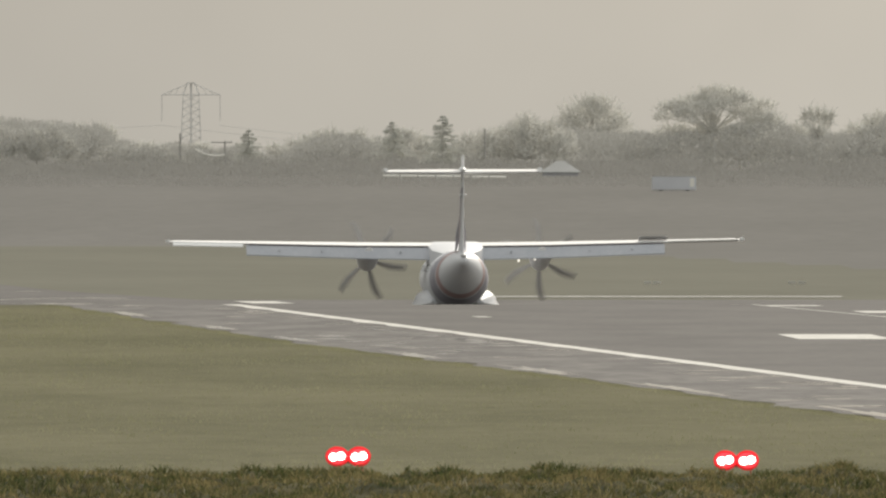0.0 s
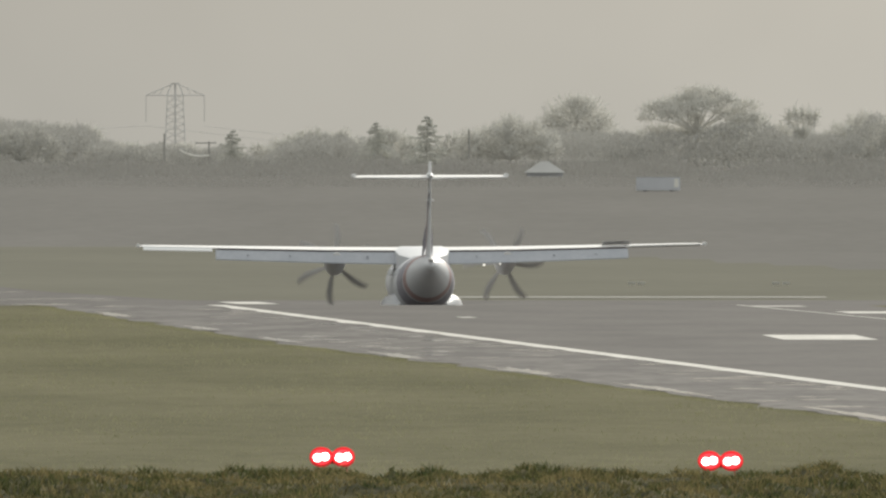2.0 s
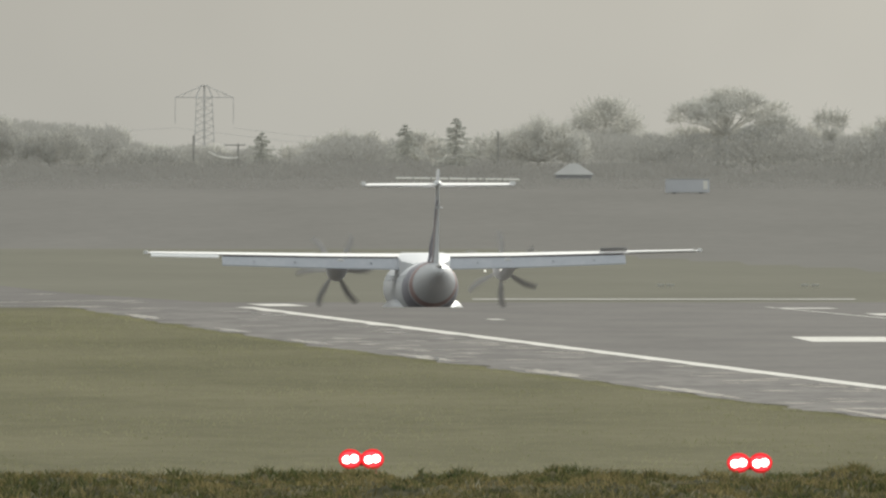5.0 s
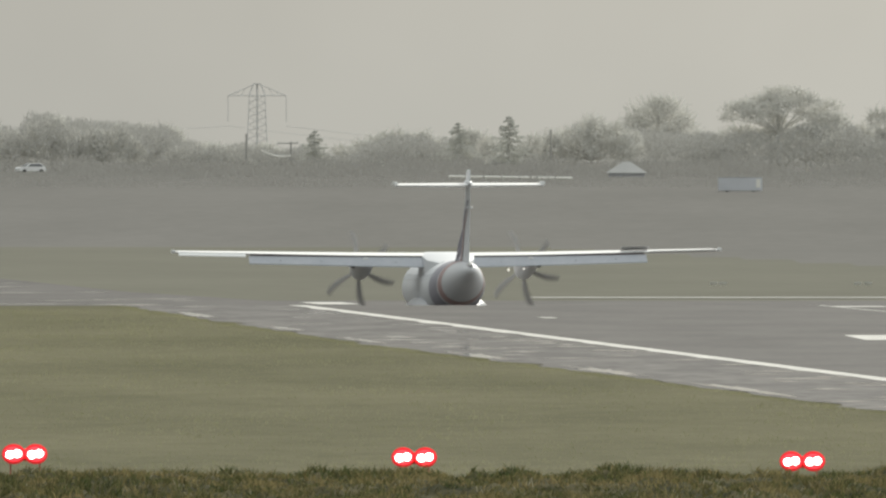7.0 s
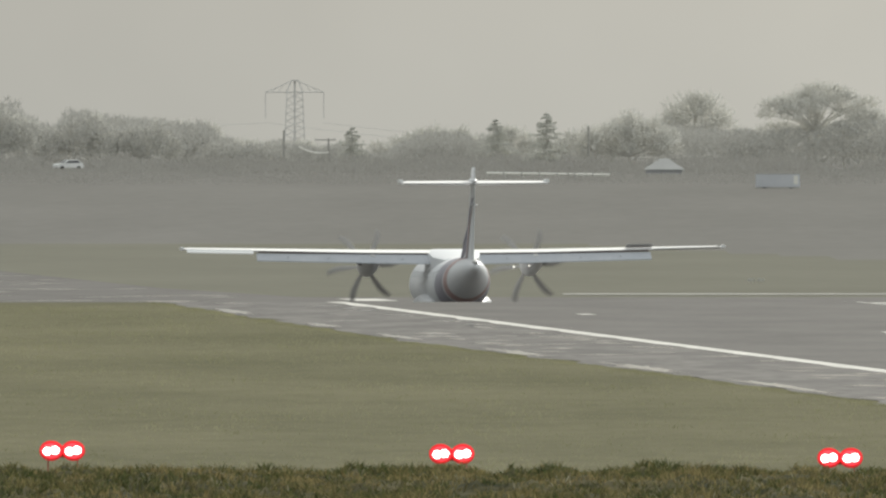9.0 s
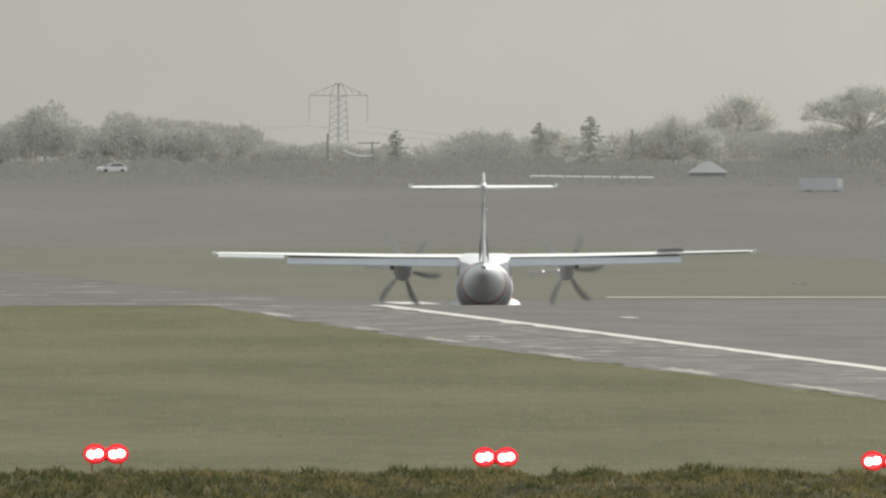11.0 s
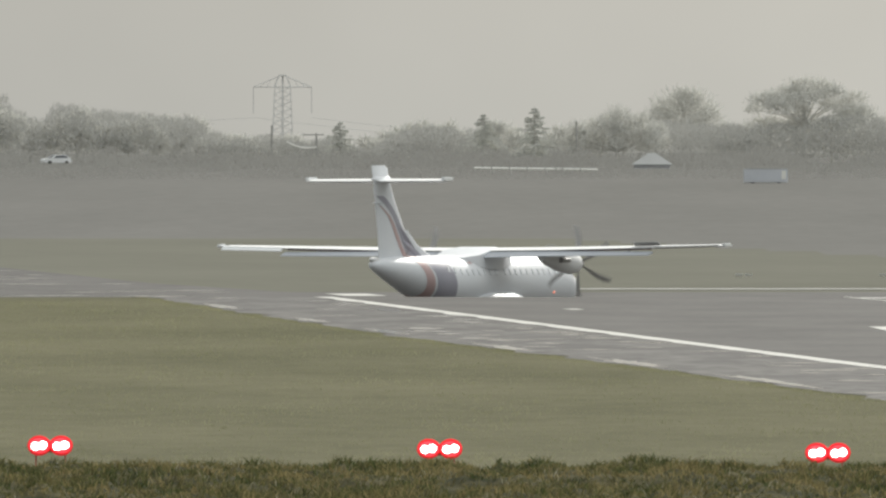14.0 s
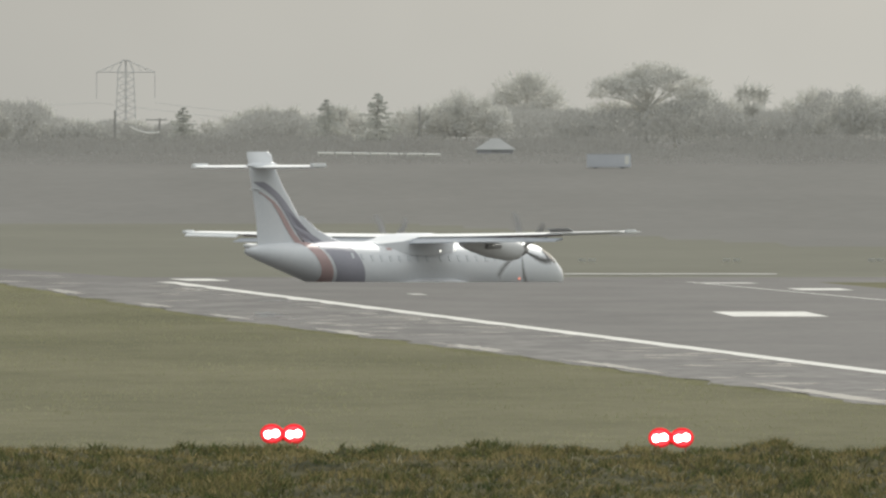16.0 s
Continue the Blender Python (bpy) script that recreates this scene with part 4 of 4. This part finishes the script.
def car(x, y, turn, label):
    body = new("car")
    body.matrix_basis = pose(x, y, gz(y), 0, 0, turn)
    tagged(body, label, "car", group="parked cars")
    side = [(-2.0, 0.35), (-2.05, 0.75), (-1.75, 0.95), (-1.0, 1.0), (-0.35, 1.46), (1.2, 1.5), (1.85, 1.05), (2.0, 0.7), (1.95, 0.35)]
    bm = loft(bmesh.new(), [[(px, w * (0.85 if pz > 1.2 else 1), pz) for px, pz in side] for w in (-0.85, 0.85)])
    part("bodywork", bm, M_CAR, body, "white bodywork")
    for w in (-1, 1):
        rings = [[(-0.75, 0.845 * w, 1.03), (-0.3, 0.76 * w, 1.38), (1.1, 0.755 * w, 1.41), (1.55, 0.845 * w, 1.06)], [(-0.75, 0.865 * w, 1.03), (-0.3, 0.78 * w, 1.38), (1.1, 0.775 * w, 1.41), (1.55, 0.865 * w, 1.06)]]
        part("side_window", loft(bmesh.new(), rings), M_GLASS, body)
        for wx in (-1.3, 1.25):
            bm = bmesh.new()
            loft(bm, [[(wx + 0.32 * math.cos(6.2832 * i / 16), w * yy, 0.32 + 0.32 * math.sin(6.2832 * i / 16)) for i in range(16)] for yy in (0.7, 0.9)])
            part("wheel", bm, M_TYRE, body)
    rings = [[(-1.02, -0.68, 1.04), (-0.42, -0.62, 1.42), (-0.42, 0.62, 1.42), (-1.02, 0.68, 1.04)], [(-1.05, -0.68, 1.05), (-0.45, -0.62, 1.43), (-0.45, 0.62, 1.43), (-1.05, 0.68, 1.05)]]
    part("windscreen", loft(bmesh.new(), rings), M_GLASS, body)
    return body


def barrier(x0, x1, y):
    rail = new("crash_barrier")
    tagged(rail, "crash barrier along the bank top road, paled to look sunlit", "barrier")
    n = 7
    for i in range(n):
        a, b = x0 + (x1 - x0) * i / n, x0 + (x1 - x0) * (i + 0.93) / n
        part("rail", tube(bmesh.new(), (a, y, gz(y) + 0.62 - 0.03 * i), (b, y, gz(y) + 0.62 - 0.03 * (i + 1)), 0.15, 0.15, 12), M_RAIL, rail)
        part("post", box(bmesh.new(), (a + 0.1, y, gz(y) - 0.2), (a + 0.22, y + 0.12, gz(y) + 0.68 - 0.03 * i), 0.01), M_STEEL, rail)
    return rail


def marker(x, y):
    board = new("edge_marker")
    board.location = (x, y, gz(y))
    tagged(board, "small white marker board on short legs in grass", "airfield marker", group="taxiway edge markers")
    part("panel", box(bmesh.new(), (-0.26, -0.2, 0.12), (0.26, 0.2, 0.26), 0.02), M_PAINT, board)
    for k in (-0.16, 0.16):
        part("leg", tube(bmesh.new(), (k, 0, -0.05), (k, 0, 0.12), 0.02, 0.02, 6), M_STEEL, board)
    return board


pylon(-44.12, 3700, 4.4, 14.6, 10.2)
wire((-49.07, 3700, 11.61), (-166.60, 3690, 10.32), 1.5)
wire((-39.18, 3700, 11.61), (90.62, 3690, 3.89), 2.0)
wire((-49.07, 3700, 11.61), (90.62, 3692, 1.91), 2.0)
pole(5.86, 2960, 6.2)
pole(-37.18, 2990, 5.6)
pole(-30.76, 2980, 4.5, 3.0)
hip_roof_house(15.55, 2796, 5.38, 0.5, 1.55)
trailer(28.43, 2600, 5.42, 1.75)
car(-67.08, 2962, 25, "small white car parked on the bank top road")
barrier(-7.8, 8.35, 2738)
for mx in (13.96, 14.61, 23.8, 24.5, 33.7, 34.3):
    marker(mx, 1442)
wire((-34.92, 2975, 7.34), (-30.70, 2975, 6.54), 0.45, 0.11, M_RAIL, "sagging cable beside a pole, paled to look sunlit")


# ---- movement ----
def motions():
    walk(plane, [
        (0.0, pose(0.565, 996.24, -1.170, 0, -0.20, 1.66)),
        (0.5, pose(0.347, 998.92, -1.232, 0, -0.20, 1.27)),
        (1.0, pose(0.134, 1002.39, -1.295, 0, -0.20, 1.23)),
        (1.5, pose(-0.083, 1006.23, -1.357, 0, -0.20, 1.52)),
        (2.0, pose(-0.285, 1009.93, -1.420, 0, -0.20, 1.92)),
        (2.5, pose(-0.471, 1013.60, -1.478, 0, -0.20, 2.25)),
        (3.0, pose(-0.676, 1017.50, -1.535, 0, -0.20, 2.54)),
        (3.5, pose(-0.910, 1021.27, -1.592, 0, -0.20, 2.78)),
        (4.0, pose(-1.128, 1024.48, -1.650, 0, -0.20, 2.86)),
        (6.5, pose(-2.713, 1041.16, -1.800, 0, -0.20, 4.82)),
        (7.0, pose(-3.129, 1043.92, -1.830, 0, -0.20, 5.10)),
        (7.5, pose(-3.538, 1046.35, -1.848, 0, -0.20, 5.27)),
        (8.0, pose(-3.944, 1048.62, -1.867, 0, -0.20, 5.30)),
        (8.5, pose(-4.341, 1051.09, -1.885, 0, -0.20, 5.18)),
        (9.0, pose(-4.726, 1053.54, -1.903, 0, -0.20, 4.95)),
        (9.5, pose(-5.057, 1055.43, -1.922, 0, -0.20, 4.51)),
        (10.0, pose(-5.314, 1056.69, -1.940, 0, -0.20, 3.81)),
        (12.5, pose(-4.975, 1057.00, -2.030, 0, -0.20, -9.57)),
        (13.0, pose(-4.353, 1056.67, -2.040, 0, -0.20, -13.37)),
        (13.5, pose(-3.667, 1056.33, -2.050, 0, -0.20, -17.20)),
        (14.0, pose(-2.855, 1056.00, -2.060, 0, -0.20, -21.06)),
        (14.5, pose(-1.891, 1056.00, -2.075, 0, -0.20, -24.92)),
        (15.0, pose(-0.757, 1056.00, -2.090, 0, -0.20, -28.77)),
        (15.5, pose(0.511, 1056.00, -2.105, 0, -0.20, -32.33)),
        (16.0, pose(1.853, 1056.00, -2.120, 0, -0.20, -35.37)),
    ])
    # propeller turn in degrees at each half second; the blades run clockwise as seen from behind
    turns_left = [(0, 44), (0.5, 400), (1, 714), (1.5, 1071), (2, 1388), (2.5, 1689), (3, 2007), (3.5, 2362), (4, 2680), (6.5, 4305), (7, 4615), (7.5, 4970), (8, 5280), (8.5, 5638), (9, 5964), (9.5, 6265), (10, 6571), (12.5, 8245), (13, 8605), (13.5, 8940), (14, 9260), (14.5, 9580), (15, 9900), (15.5, 10220), (16, 10540)]
    turns_right = [(0, 59), (0.5, 412), (1, 741), (1.5, 1094), (2, 1412), (2.5, 1766), (3, 2081), (3.5, 2430), (4, 2749), (6.5, 4427), (7, 4728), (7.5, 5073), (8, 5432), (8.5, 5788), (9, 6144), (9.5, 6502), (10, 6808), (12.5, 8454), (13, 8755), (13.5, 9106), (14, 9420), (14.5, 9750), (15, 10070), (15.5, 10415), (16, 10731)]
    for prop, side, turns in ((prop_left, -1, turns_left), (prop_right, 1, turns_right)):
        times = [i / 10 for i in range(161)]
        angles = np.interp(times, [p[0] for p in turns], [p[1] for p in turns])
        walk(prop, [(t, pose(side * 4.08, 3.45, 2.95, 0, float(a), 0)) for t, a in zip(times, angles)])
    # the flaps come up while the aircraft slows and turns
    flap_turn = [(0.0, 0), (4.0, 1), (7.0, 8), (10.0, 11), (12.5, 22), (14.0, 25), (16.0, 26)]
    for flap in flaps:
        walk(flap, [(t, pose(0, -1.45, 3.58, -a, 0, 0) @ pose(0, 1.45, -3.58)) for t, a in flap_turn])


motions()
